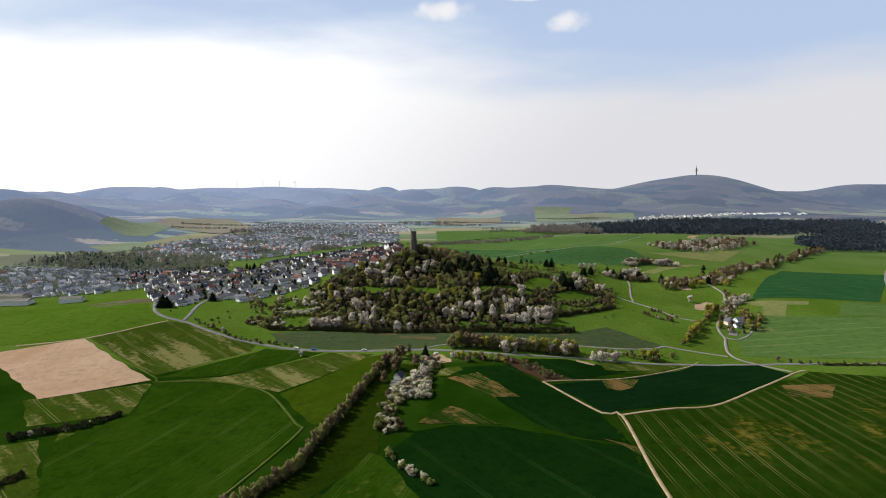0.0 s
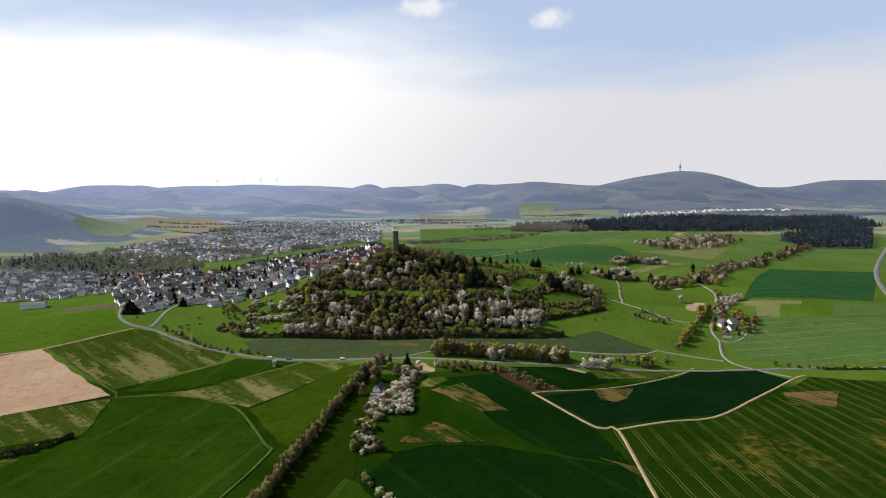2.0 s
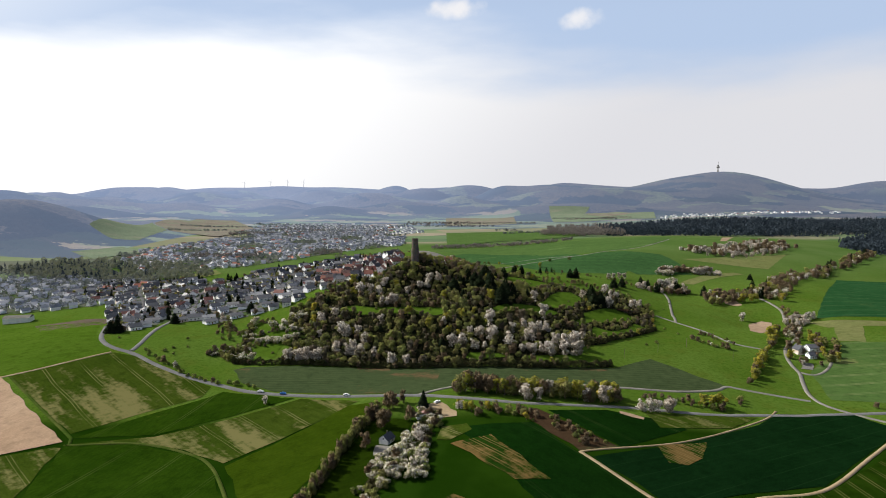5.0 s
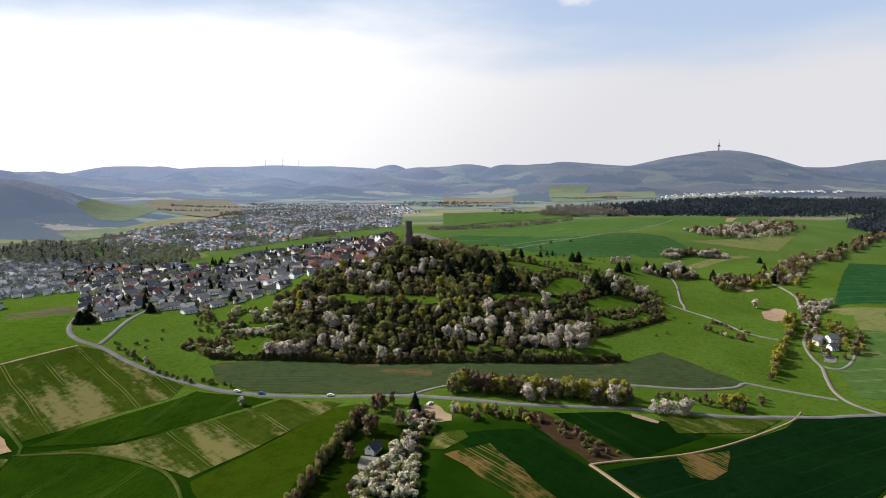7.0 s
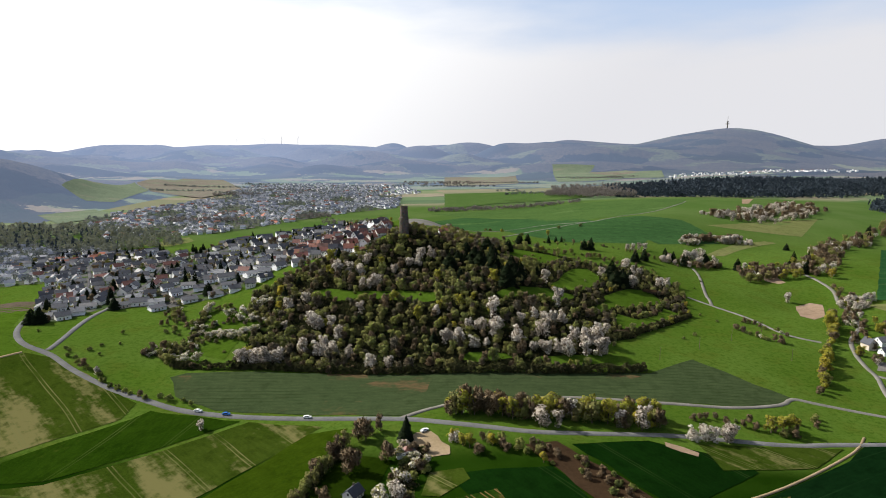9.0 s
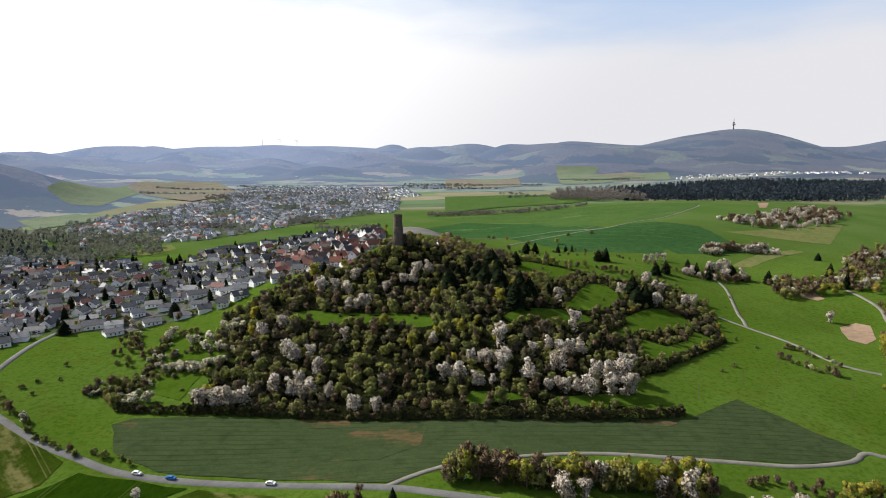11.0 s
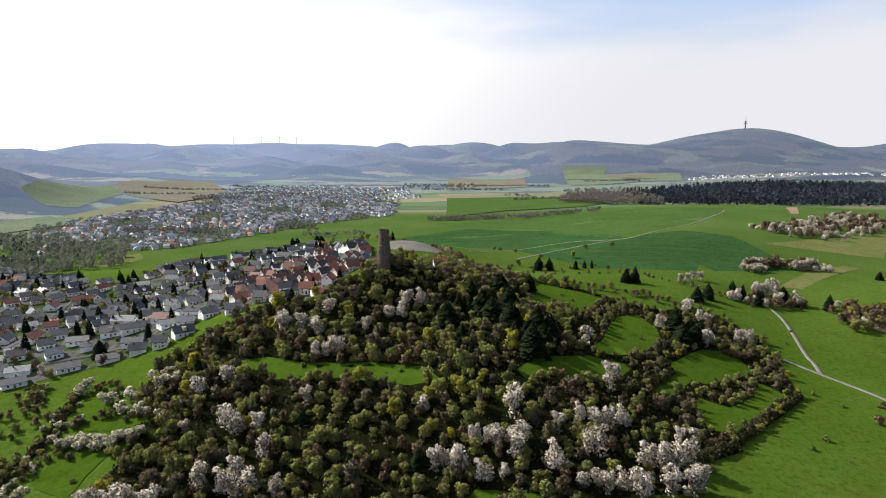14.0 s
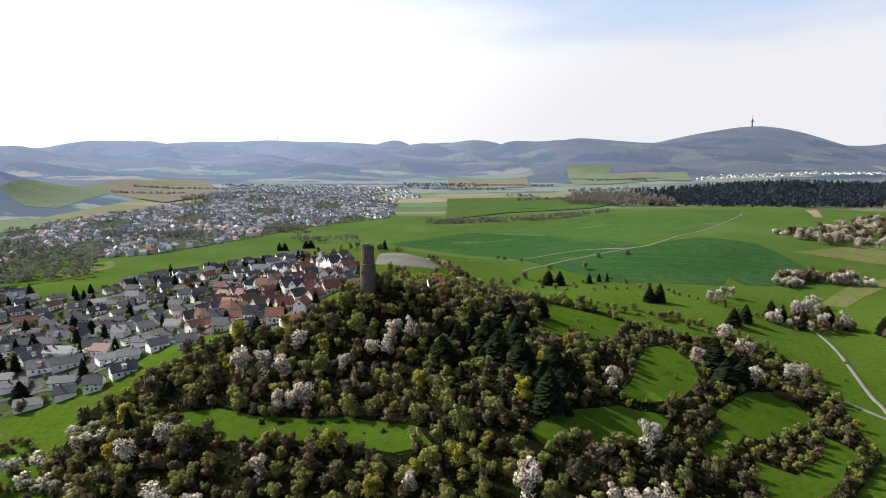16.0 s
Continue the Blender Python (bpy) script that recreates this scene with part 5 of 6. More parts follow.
row_of([(234, 238), (246, 224), (258, 204)], 5.0, 4.0, {"shrub": 3, "bare": 2, "white_shrub": 1}, 0.5, 0.8)
row_of([(247, 425), (273, 436), (301, 442)], 3.2, 7.0, {"bare": 4, "conifer": 1, "olive": 2}, 0.8, 1.3)
row_of([(316, 426), (331, 409), (353, 393), (374, 402)], 2.6, 14.0, {"bare": 6, "olive": 3, "conifer": 1, "blossom": 1}, 0.9, 1.5)
row_of([(386, 396), (420, 440), (465, 520), (520, 575), (570, 620)], 3.0, 16.0, {"bare": 7, "olive": 3, "blossom": 1, "white_shrub": 3, "shrub": 3}, 1.0, 1.7)
row_of([(545, 590), (640, 680), (740, 790), (830, 880)], 5.0, 14.0, {"bare": 6, "olive": 3, "white_shrub": 2, "conifer": 1}, 1.2, 1.8)
row_of([(367, 339), (364, 305), (345, 262), (300, 180), (292, 150)], 5.5, 6.0, {"bare": 3, "olive": 2, "blossom": 2, "bright": 1, "shrub": 2}, 0.6, 1.0)
row_of([(316, 160), (332, 184), (345, 216)], 2.6, 9.0, {"olive": 3, "bright": 2, "bare": 3}, 0.8, 1.3)
row_of([(292, 66), (320, 54), (350, 50), (385, 46), (430, 42)], 8.0, 2.0, {"bare": 3, "olive": 1, "shrub": 2}, 0.5, 0.8)
hedge("low brown hedge along the road", [(330, 50), (380, 44), (440, 38)], 4.0, 2.4, "hedge", 30, 0.35)
row_of([(296, 548), (330, 552), (378, 566)], 4.0, 5.0, {"white_shrub": 2, "bare": 5, "shrub": 2}, 1.0, 1.7)
row_of([(430, 790), (500, 800), (600, 850), (700, 950)], 4.5, 22.0, {"blossom": 4, "bare": 8, "white_shrub": 2}, 1.3, 2.2)
fill([(430, 800), (450, 745), (511, 735), (600, 800), (700, 960), (660, 980), (545, 882), (477, 832)], 85, 8.0, {"blossom": 9, "bare": 3, "white_shrub": 2}, 1.3, 2.2)
fill([(288, 530), (309, 530), (312, 550), (292, 550)], 8, 4.0, {"white_shrub": 5}, 1.5, 2.2)
fill([(312, 545), (372, 556), (380, 580), (340, 576)], 20, 4.0, {"bare": 5, "white_shrub": 2, "olive": 1}, 1.0, 1.5)
fill([(356, 545), (384, 545), (388, 570), (362, 566)], 8, 5.0, {"blossom": 4, "white_shrub": 2}, 1.0, 1.5)
fill([(225, 415), (250, 415), (300, 428), (302, 446), (260, 446), (226, 432)], 22, 5.0, {"blossom": 3, "bare": 5, "conifer": 2, "shrub": 2}, 0.9, 1.5)
fill([(300, 366), (364, 376), (380, 356), (420, 420), (400, 440), (340, 410), (302, 392)], 46, 5.0, {"bare": 7, "olive": 2, "conifer": 1, "bright": 1, "white_shrub": 1}, 1.0, 1.7)
row_of([(420, 815), (470, 800), (520, 815)], 7.0, 8.0, {"white_shrub": 4, "bare": 2}, 1.0, 1.6)
row_of([(195, 451), (215, 427), (245, 407)], 5.0, 5.0, {"bare": 3, "shrub": 3, "olive": 2}, 0.5, 0.9)
row_of([(60, 480), (115, 482), (170, 475), (196, 443)], 8.0, 10.0, {"bare": 2, "shrub": 4, "olive": 2}, 0.5, 0.9)
row_of([(91, 406), (132, 391), (166, 378), (200, 360)], 5.0, 8.0, {"bare": 4, "olive": 3, "shrub": 2}, 0.6, 1.0)
row_of([(0, 470), (30, 500), (80, 520), (151, 523)], 7.0, 14.0, {"bare": 3, "shrub": 3, "conifer": 1, "blossom": 1, "olive": 2}, 0.6, 1.0)
row_of([(-19, 377), (-0, 372), (-15, 500), (-30, 545)], 5.0, 8.0, {"bare": 4, "olive": 3, "blossom": 1}, 0.7, 1.1)
row_of([(40, 640), (110, 600), (170, 640)], 22.0, 30.0, {"shrub": 2, "bright": 1}, 0.8, 1.2)
for x, y in [(205, 250), (214, 236), (-210, 166), (-205, 163), (-245, 161), (-251, 129), (-247, 137), (-241, 123), (-237, 142), (31, 226), (230, 330), (245, 354), (-306, 160), (178, 190), (165, 178)]:
    plant("shrub", x, y, RNG.uniform(0.7, 1.0))

# orchard and garden trees round the village edge
row_of([(-289, 471), (-219, 481), (-170, 510), (-119, 533), (-60, 560)], 7.0, 14.0, {"olive": 3, "bare": 3, "conifer": 2, "bright": 2}, 0.7, 1.1)

# ---------------------------------------------------------------- undergrowth beneath the thicket
def undergrowth():
    p = np.array(HILL)
    n = 26000
    x, y = RNG.uniform(p[:, 0].min(), p[:, 0].max(), n), RNG.uniform(p[:, 1].min(), p[:, 1].max(), n)
    keep = inside(HILL, x, y)
    for c in CLEARINGS:
        keep &= ~inside(c, x, y)
    x, y = x[keep], y[keep]
    n = len(x)
    q = np.column_stack([x, y, land(x, y) + RNG.uniform(0.1, 1.6, n)])
    u, w = RNG.normal(size=(n, 3)), RNG.normal(size=(n, 3))
    u *= 0.6 / np.linalg.norm(u, axis=1)[:, None]
    w *= 0.6 / np.linalg.norm(w, axis=1)[:, None]
    v = np.stack([q - u - w, q + u - w * 0.7, q + u * 0.7 + w, q - u + w], 1).reshape(-1, 3)
    tagged(new("undergrowth", mesh_of("undergrowth", v, np.arange(4 * n).reshape(-1, 4), M["litter"])), "brown bramble undergrowth under the hill's trees, darkened for their shade", "undergrowth", kind="stuff")


undergrowth()


# ---------------------------------------------------------------- the tower
def lathe(profile, sides, wobble=0.0, rng=None):
    v, f = [], []
    for r, z in profile:
        for i in range(sides):
            t = 2 * math.pi * i / sides
            k = r * (1 + (wobble * rng.normal() if wobble else 0))
            v.append((k * math.cos(t), k * math.sin(t), z))
    for a in range(len(profile) - 1):
        for i in range(sides):
            j = (i + 1) % sides
            f.append((a * sides + i, a * sides + j, (a + 1) * sides + j, (a + 1) * sides + i))
    return v, f


def box(cx, cy, cz, sx, sy, sz):
    v = [(cx + sx * a / 2, cy + sy * b / 2, cz + sz * c / 2) for c in (-1, 1) for b in (-1, 1) for a in (-1, 1)]
    return v, [(0, 2, 3, 1), (4, 5, 7, 6), (0, 1, 5, 4), (2, 6, 7, 3), (0, 4, 6, 2), (1, 3, 7, 5)]


def joined(pieces):
    v, f = [], []
    for a, b in pieces:
        n = len(v)
        v += [tuple(q) for q in a]
        f += [tuple(i + n for i in q) for q in b]
    return v, f


def build_tower():
    rng = np.random.RandomState(3)
    x, y = -52.0, 308.5
    base = float(land(x, y))
    high = 84.0 - base
    ob = thing("castle_tower", "round weathered basalt castle keep on the hilltop", "tower", m=pose(x, y, base - 1.0))
    prof = [(4.9, 0), (4.6, 3.0), (4.3, high * 0.45), (4.2, high * 0.62), (3.75, high * 0.635), (3.6, high * 0.8), (3.45, high - 1.0), (3.6, high - 0.8), (3.55, high + 0.3), (2.9, high + 0.3), (2.9, high - 0.8), (0.01, high - 0.8)]
    v, f = lathe(prof, 28, 0.006, rng)
    part("shaft", mesh_of("shaft", v, f, M["stone"]), ob)
    for i in range(12):
        t = 2 * math.pi * i / 12
        v, f = box(0, 0, 0, 0.6, 0.9, 0.3 + 0.15 * rng.rand())
        me = mesh_of("merlon", v, f, M["stone"])
        p = part("merlon", me, ob)
        p.matrix_basis = pose(3.2 * math.cos(t), 3.2 * math.sin(t), high + 0.45, 0, 0, math.degrees(t))
    for a, h in ((-95, high * 0.78), (-40, high * 0.55), (-130, high * 0.45)):
        t = radians(a)
        v, f = box(0, 0, 0, 0.5, 0.7, 1.5)
        p = part("window", mesh_of("window", v, f, M["glass"]), ob, "dark narrow window slit")
        r = 3.55 if h > high * 0.63 else 4.2
        p.matrix_basis = pose(r * math.cos(t), r * math.sin(t), h, 0, 0, a)
    v, f = lathe([(0.05, 0), (0.04, 2.6)], 6)
    part("flagpole", mesh_of("flagpole", v, f, M["frame"]), ob).matrix_basis = pose(-0.5, 0, high - 0.6)


build_tower()


def ruin_wall(pts, high, label):
    """A stretch of broken curtain wall."""
    rng = np.random.RandomState(int(abs(pts[0][0]) * 7))
    c = smooth_line(pts, 1.5)
    d = np.gradient(c, axis=0)
    d /= np.linalg.norm(d, axis=1)[:, None]
    v, f = [], []
    for i, (q, e) in enumerate(zip(c, d)):
        h = high * (0.75 + 0.25 * rng.rand())
        z = float(land(*q))
        for s in (-0.45, 0.45):
            for k in (-0.6, h):
                v.append((q[0] - e[1] * s, q[1] + e[0] * s, z + k))
        if i:
            a, b = 4 * i - 4, 4 * i
            f += [(a, a + 1, b + 1, b), (a + 1, a + 3, b + 3, b + 1), (a + 3, a + 2, b + 2, b + 3)]
    n = len(v) - 4
    f += [(0, 2, 3, 1), (n, n + 1, n + 3, n + 2)]
    thing("ruin_wall", label, "wall", "castle walls", None, mesh_of("ruin_wall", v, f, M["stone"]))


ruin_wall([(-84, 338), (-76, 330), (-66, 326), (-58, 318)], 5.0, "broken basalt curtain wall beside the tower")
ruin_wall([(-46, 316), (-36, 322), (-28, 332)], 3.0, "low basalt castle wall beyond the tower")


# ---------------------------------------------------------------- houses
def house_kind(name, label, wx, wy, eave, ridge, red=False, flat=False, dormer=False):
    """A house with its roof along x: wall, roof, chimney, door and windows."""
    ob = thing(name, label, "house", "village houses")
    hx, hy = wx / 2, wy / 2
    rise = ridge - eave
    v = [(-hx, -hy, -2.5), (hx, -hy, -2.5), (hx, hy, -2.5), (-hx, hy, -2.5), (-hx, -hy, eave), (hx, -hy, eave), (hx, hy, eave), (-hx, hy, eave), (-hx, 0, ridge), (hx, 0, ridge)]
    f = [(0, 1, 5, 4), (2, 3, 7, 6), (1, 2, 6, 9, 5), (3, 0, 4, 8, 7)]
    if flat:
        v, f = v[:8], [(0, 1, 5, 4), (2, 3, 7, 6), (1, 2, 6, 5), (3, 0, 4, 7)]
    part("wall", mesh_of("wall", v, f, M["wall"]), ob)
    ox, over = hx + 0.55, 0.6
    drop = rise / hy * over
    t = 0.28
    if flat:
        v, f = box(0, 0, eave + 0.15, wx + 0.5, wy + 0.5, 0.4)
    else:
        v = []
        for x in (-ox, ox):
            v += [(x, -hy - over, eave - drop), (x, 0, ridge), (x, hy + over, eave - drop), (x, -hy - over, eave - drop + t), (x, 0, ridge + t), (x, hy + over, eave - drop + t)]
        f = [(3, 9, 10, 4), (4, 10, 11, 5), (0, 1, 7, 6), (1, 2, 8, 7), (0, 6, 9, 3), (2, 5, 11, 8), (0, 3, 4, 1), (1, 4, 5, 2), (6, 7, 10, 9), (7, 8, 11, 10)]
    roof = part("roof", mesh_of("roof", v, f, M["roof_red" if red else "roof"]), ob)
    v, f = box(0, 0, 0, 0.7, 0.7, 2.0)
    part("chimney", mesh_of("chimney", v, f, M["stone"]), roof).matrix_basis = pose(hx * 0.35, hy * 0.2, (eave if flat else ridge) + 0.3)
    win = joined([box(0, 0, 0, 1.3, 0.16, 1.35), box(0, -0.02, 0, 1.1, 0.2, 1.15)])
    wm = mesh_of("window", win[0], win[1], [M["frame"], M["glass"]], [0] * 6 + [1] * 6)
    spots = []
    for z in ([1.5, 3.6] if eave > 4.2 else [1.5]):
        spots += [(-hx * 0.5, -hy, z, 0), (hx * 0.45, -hy, z, 0)]
    spots.append((hx, hy * 0.3, 1.5, 90))
    if not flat:
        spots.append((-hx, 0, eave + rise * 0.2, -90))
    for x, y, z, a in spots:
        part("window", wm, ob).matrix_basis = pose(x, y, z, 0, 0, a)
    v, f = box(0, 0, 1.05, 1.1, 0.14, 2.1)
    part("door", mesh_of("door", v, f, M["door"]), ob).matrix_basis = pose(0, -hy, 0)
    if dormer:
        v, f = joined([box(0, -hy * 0.55, eave + rise * 0.45, 2.2, hy * 0.8, rise * 0.7)])
        part("dormer", mesh_of("dormer", v, f, M["wall"]), ob)
        v, f = box(0, -hy * 0.6, eave + rise * 0.83, 2.6, hy * 0.95, 0.2)
        part("dormer_roof", mesh_of("dormer_roof", v, f, M["roof"]), ob)
    return ob


HOUSES = [
    house_kind("house", "white plastered house with a dark grey tiled roof", 11, 9, 3.5, 6.6),
    house_kind("house", "broad white house with a dark pitched roof and dormer", 13, 9.5, 3.4, 6.9, dormer=True),
    house_kind("house", "low white bungalow with a flat-pitched grey roof", 13, 10, 2.7, 4.8),
    house_kind("house", "tall narrow gabled house with a steep dark roof", 9, 8, 4.4, 7.8),
    house_kind("house", "plastered family house with grey roof tiles", 10, 8.5, 3.3, 6.3),
    house_kind("barn", "long plain barn with a grey roof", 16, 9, 3.6, 6.6),
    house_kind("garage", "flat-roofed pale garage beside a house", 6.5, 6, 2.7, 2.7, flat=True),
]
OLD_HOUSES = [
    house_kind("house", "old plastered village house with a red tiled roof", 10, 8, 4.4, 8.2, True),
    house_kind("house", "narrow old house with a steep dark roof", 8.5, 7.5, 4.7, 8.6),
    house_kind("house", "white gabled house with a weathered red roof", 9.5, 8, 4.3, 7.8, True),
    house_kind("house", "low plastered annexe with dark tiles", 7.5, 6.5, 3.2, 5.8),
]
PLACED = {}
SMALL = 0.93          # the houses are a little smaller than their models


def settle(kind, x, y, turn):
    """Stands one house of a kind on the ground."""
    m = pose(x, y, float(land(x, y)) + 0.1, 0, 0, turn) @ Matrix.Scale(SMALL, 4)
    if kind.name not in PLACED:
        PLACED[kind.name] = True
        kind.matrix_basis = m
        return kind
    keep = kind.scale.copy()
    kind.scale = (1, 1, 1)
    made = copy_thing(kind, m)
    kind.scale = keep
    return made


VILLAGE = [(-249, 213), (-240, 226), (-229, 238), (-204, 250), (-190, 264), (-170, 271), (-172, 288), (-150, 300), (-126, 296), (-93, 288), (-82, 306), (-68, 330), (-76, 390), (-110, 500), (-155, 525), (-195, 532), (-278, 529), (-300, 476), (-333, 452), (-372, 480), (-466, 556), (-521, 581), (-600, 520), (-424, 355), (-357, 240), (-321, 177), (-306, 187), (-293, 225), (-261, 228)]
STREETS = [
    [(-292, 231), (-252, 250), (-222, 262), (-196, 276), (-176, 296)],
    [(-296, 298), (-262, 318), (-225, 322), (-185, 320), (-150, 322), (-118, 328), (-98, 352), (-92, 395)],
    [(-292, 231), (-296, 298), (-318, 360), (-330, 430), (-300, 466)],
    [(-352, 295), (-380, 352), (-420, 420), (-450, 500), (-470, 540)],
    [(-318, 360), (-270, 380), (-225, 395), (-180, 400), (-140, 392), (-98, 395)],
    [(-300, 450), (-260, 455), (-220, 468), (-180, 470), (-130, 465)],
    [(-318, 360), (-370, 400), (-420, 420)],
    [(-225, 322), (-225, 395), (-220, 468), (-236, 520)],
    [(-98, 395), (-118, 440), (-130, 500)],
]
for s in STREETS:
    ribbon("street", "grey asphalt village street", M["street"], s, 3.2)
STREET_POINTS = np.concatenate([np.column_stack([c := smooth_line(s, 2.0), np.gradient(c, axis=0)]) for s in STREETS])


FAR_SIDE = []          # houses at the far side of the village


def build_village():
    """Houses along the streets, gables to or along them, gardens between."""
    rng = np.random.RandomState(23)
    spots = [(-183, 260, 12, 3), (-179, 287, 20, 0), (-149, 291, 25, 0), (-229, 288, 20, 1), (-206, 271, 15, 2), (-128, 314, 15, 0), (-103, 301, 10, 7), (-89, 307, 80, 9)]
    taken, chosen = [], []
    for x, y, turn, k in spots:
        settle((HOUSES + OLD_HOUSES)[k], x, y, turn)
        taken.append((x, y))
    p = np.array(VILLAGE)
    made = 0
    for _ in range(9000):
        x, y = rng.uniform(p[:, 0].min(), p[:, 0].max()), rng.uniform(p[:, 1].min(), p[:, 1].max())
        old = math.hypot(x + 105, y - 375) < 75
        if not inside(VILLAGE, x, y) or np.hypot(*(np.array(taken) - (x, y)).T).min() < (8.6 if old else 12.8):
            continue
        d = np.hypot(STREET_POINTS[:, 0] - x, STREET_POINTS[:, 1] - y)
        i = d.argmin()
        if d[i] < (5.6 if old else 7.0) or math.hypot(x + 52, y - 308) < 17:
            continue
        turn = math.degrees(math.atan2(STREET_POINTS[i, 3], STREET_POINTS[i, 2])) + rng.choice([0, 180])
        if rng.rand() < 0.6:
            turn = 42 + rng.normal(0, 7)
        kind = OLD_HOUSES[rng.randint(4)] if old else HOUSES[rng.choice(7, p=[0.24, 0.16, 0.18, 0.14, 0.18, 0.03, 0.07])]
        chosen.append((y - 0.15 * x, x, y, turn, kind))
        taken.append((x, y))
        made += 1
        if made == 480:
            break
    chosen.sort(key=lambda c: c[0])
    for _, x, y, turn, kind in chosen[:300]:
        settle(kind, x, y, turn)
    FAR_SIDE.extend((x, y) for _, x, y, _, _ in chosen[300:])
    got = 0
    for _ in range(14000):
        x, y = rng.uniform(p[:, 0].min(), p[:, 0].max()), rng.uniform(p[:, 1].min(), p[:, 1].max())
        if not inside(VILLAGE, x, y) or np.hypot(*(np.array(taken) - (x, y)).T).min() < 4.6:
            continue
        if np.hypot(STREET_POINTS[:, 0] - x, STREET_POINTS[:, 1] - y).min() < 4:
            continue
        plant(pick_kind({"olive": 4, "bare": 4, "conifer": 4, "shrub": 6, "blossom": 1, "bright": 1}), x, y, rng.uniform(0.6, 1.05))
        taken.append((x, y))
        got += 1
        if got == 560:
            break


build_village()


def yard_material():
    m = Nodes("village_yards")
    col = m.mix(m.ramp(m.noise(0.07, 4), 0.42, 0.58), (0.040, 0.068, 0.020), (0.100, 0.098, 0.096))
    col = m.mix(m.ramp(m.noise(0.4, 4), 0.4, 0.7, 0, 0.6), col, (0.035, 0.036, 0.024))
    return m.done(col)


M["yard"] = yard_material()
field("gardens and paved yards between the houses", M["yard"], VILLAGE, 9.0, 0.14)

for x, y, turn, k in [(309, 171, 10, 10), (322, 190, 10, 5), (304, 182, 100, 8), (-48, -27, 62, 10), (-76, 323, 30, 7), (-16, 346, 15, 9), (-118, 452, 20, 7)]:
    settle((HOUSES + OLD_HOUSES)[k], x, y, turn)


field("dusty gravel yard round the hut", M["dirt"], [(-35, 5), (-31, 14), (-24, 23), (-17, 24), (-7, 9), (-7, 2), (-23, 0)], 6.0, 0.3)
field("gravel parking beside the grey shed", M["gravel"], [(-54, -43), (-41, -46), (-45, -33), (-54, -30)], 6.0, 0.3)
field("paved farmyard", M["gravel"], [(296, 159), (302, 155), (294, 141), (285, 143)], 6.0, 0.3)


def hut(x, y, turn):
    ob = thing("hut", "small flat white hut with a red pitched porch roof", "hut", m=pose(x, y, float(land(x, y)), 0, 0, turn))
    v, f = box(0, 0, 1.0, 9, 5, 3.2)
    part("wall", mesh_of("wall", v, f, M["wall"]), ob)
    v, f = box(-0.2, 0, 2.7, 9.6, 5.6, 0.2)
    part("flat_roof", mesh_of("flat_roof", v, f, M["gravel"]), ob)
    v = [(-2.2, -2.2, 0), (2.2, -2.2, 0), (2.2, 2.2, 0), (-2.2, 2.2, 0), (0, 0, 1.9)]
    part("red_roof", mesh_of("red_roof", v, [(0, 1, 4), (1, 2, 4), (2, 3, 4), (3, 0, 4), (0, 3, 2, 1)], M["roof_red"]), ob).matrix_basis = pose(1.0, 0, 2.82)
    v, f = box(0, -2.52, 1.0, 1.0, 0.1, 2.0)
    part("door", mesh_of("door", v, f, M["door"]), ob)


hut(-28, 4, 20)


def shed(x, y, turn):
    ob = thing("shed", "open weathered wooden shed with a brown roof", "shed", m=pose(x, y, float(land(x, y)), 0, 0, turn))
    for px in (-5, -1.7, 1.7, 5):
        for py in (-2, 2):
            v, f = box(px, py, 1.2, 0.2, 0.2, 3.0)
            part("post", mesh_of("post", v, f, M["bark"]), ob)
    v, f = box(0, 0, 0, 12, 5.4, 0.18)
    part("roof", mesh_of("roof", v, f, M["scrub"]), ob).matrix_basis = pose(0, 0, 2.8, 8, 0, 0)
    v, f = box(0, 2.0, 1.2, 10.4, 0.12, 2.6)
    part("back_wall", mesh_of("back_wall", v, f, M["bark"]), ob)


shed(173, 288, -25)


# ---------------------------------------------------------------- distant town, halls and woods
def hamlet(name, label, places, rng, red=0.05, roof="far_roof"):
    """Far houses, joined: walls and pitched roofs."""
    v, f, idx = [], [], []
    for x, y in places:
        a, z = rng.choice([0.2, 0.75, 0.8]) + rng.normal(0, 0.2), float(land(x, y))
        hx, hy, e, r = rng.uniform(3.8, 6.2), rng.uniform(3.2, 4.6), rng.uniform(2.6, 4.2), rng.uniform(2.0, 3.2)
        c, s = math.cos(a), math.sin(a)
        q = [(-hx, -hy, -2), (hx, -hy, -2), (hx, hy, -2), (-hx, hy, -2), (-hx, -hy, e), (hx, -hy, e), (hx, hy, e), (-hx, hy, e), (-hx, 0, e + r), (hx, 0, e + r),
             (-hx - 0.4, -hy - 0.5, e - 0.2), (hx + 0.4, -hy - 0.5, e - 0.2), (hx + 0.4, 0, e + r + 0.25), (-hx - 0.4, 0, e + r + 0.25), (hx + 0.4, hy + 0.5, e - 0.2), (-hx - 0.4, hy + 0.5, e - 0.2)]
        n = len(v)
        v += [(x + c * px - s * py, y + s * px + c * py, z + pz) for px, py, pz in q]
        f += [tuple(n + i for i in t) for t in ((0, 1, 5, 4), (2, 3, 7, 6), (1, 2, 6, 9, 5), (3, 0, 4, 8, 7), (10, 11, 12, 13), (13, 12, 14, 15))]
        k = 2 if rng.rand() < red else 1
        idx += [0, 0, 0, 0, k, k]
    tagged(new(name, mesh_of(name, v, f, [M["far_wall"], M[roof], M["far_roof_red"]], idx)), label, "houses", kind="stuff")


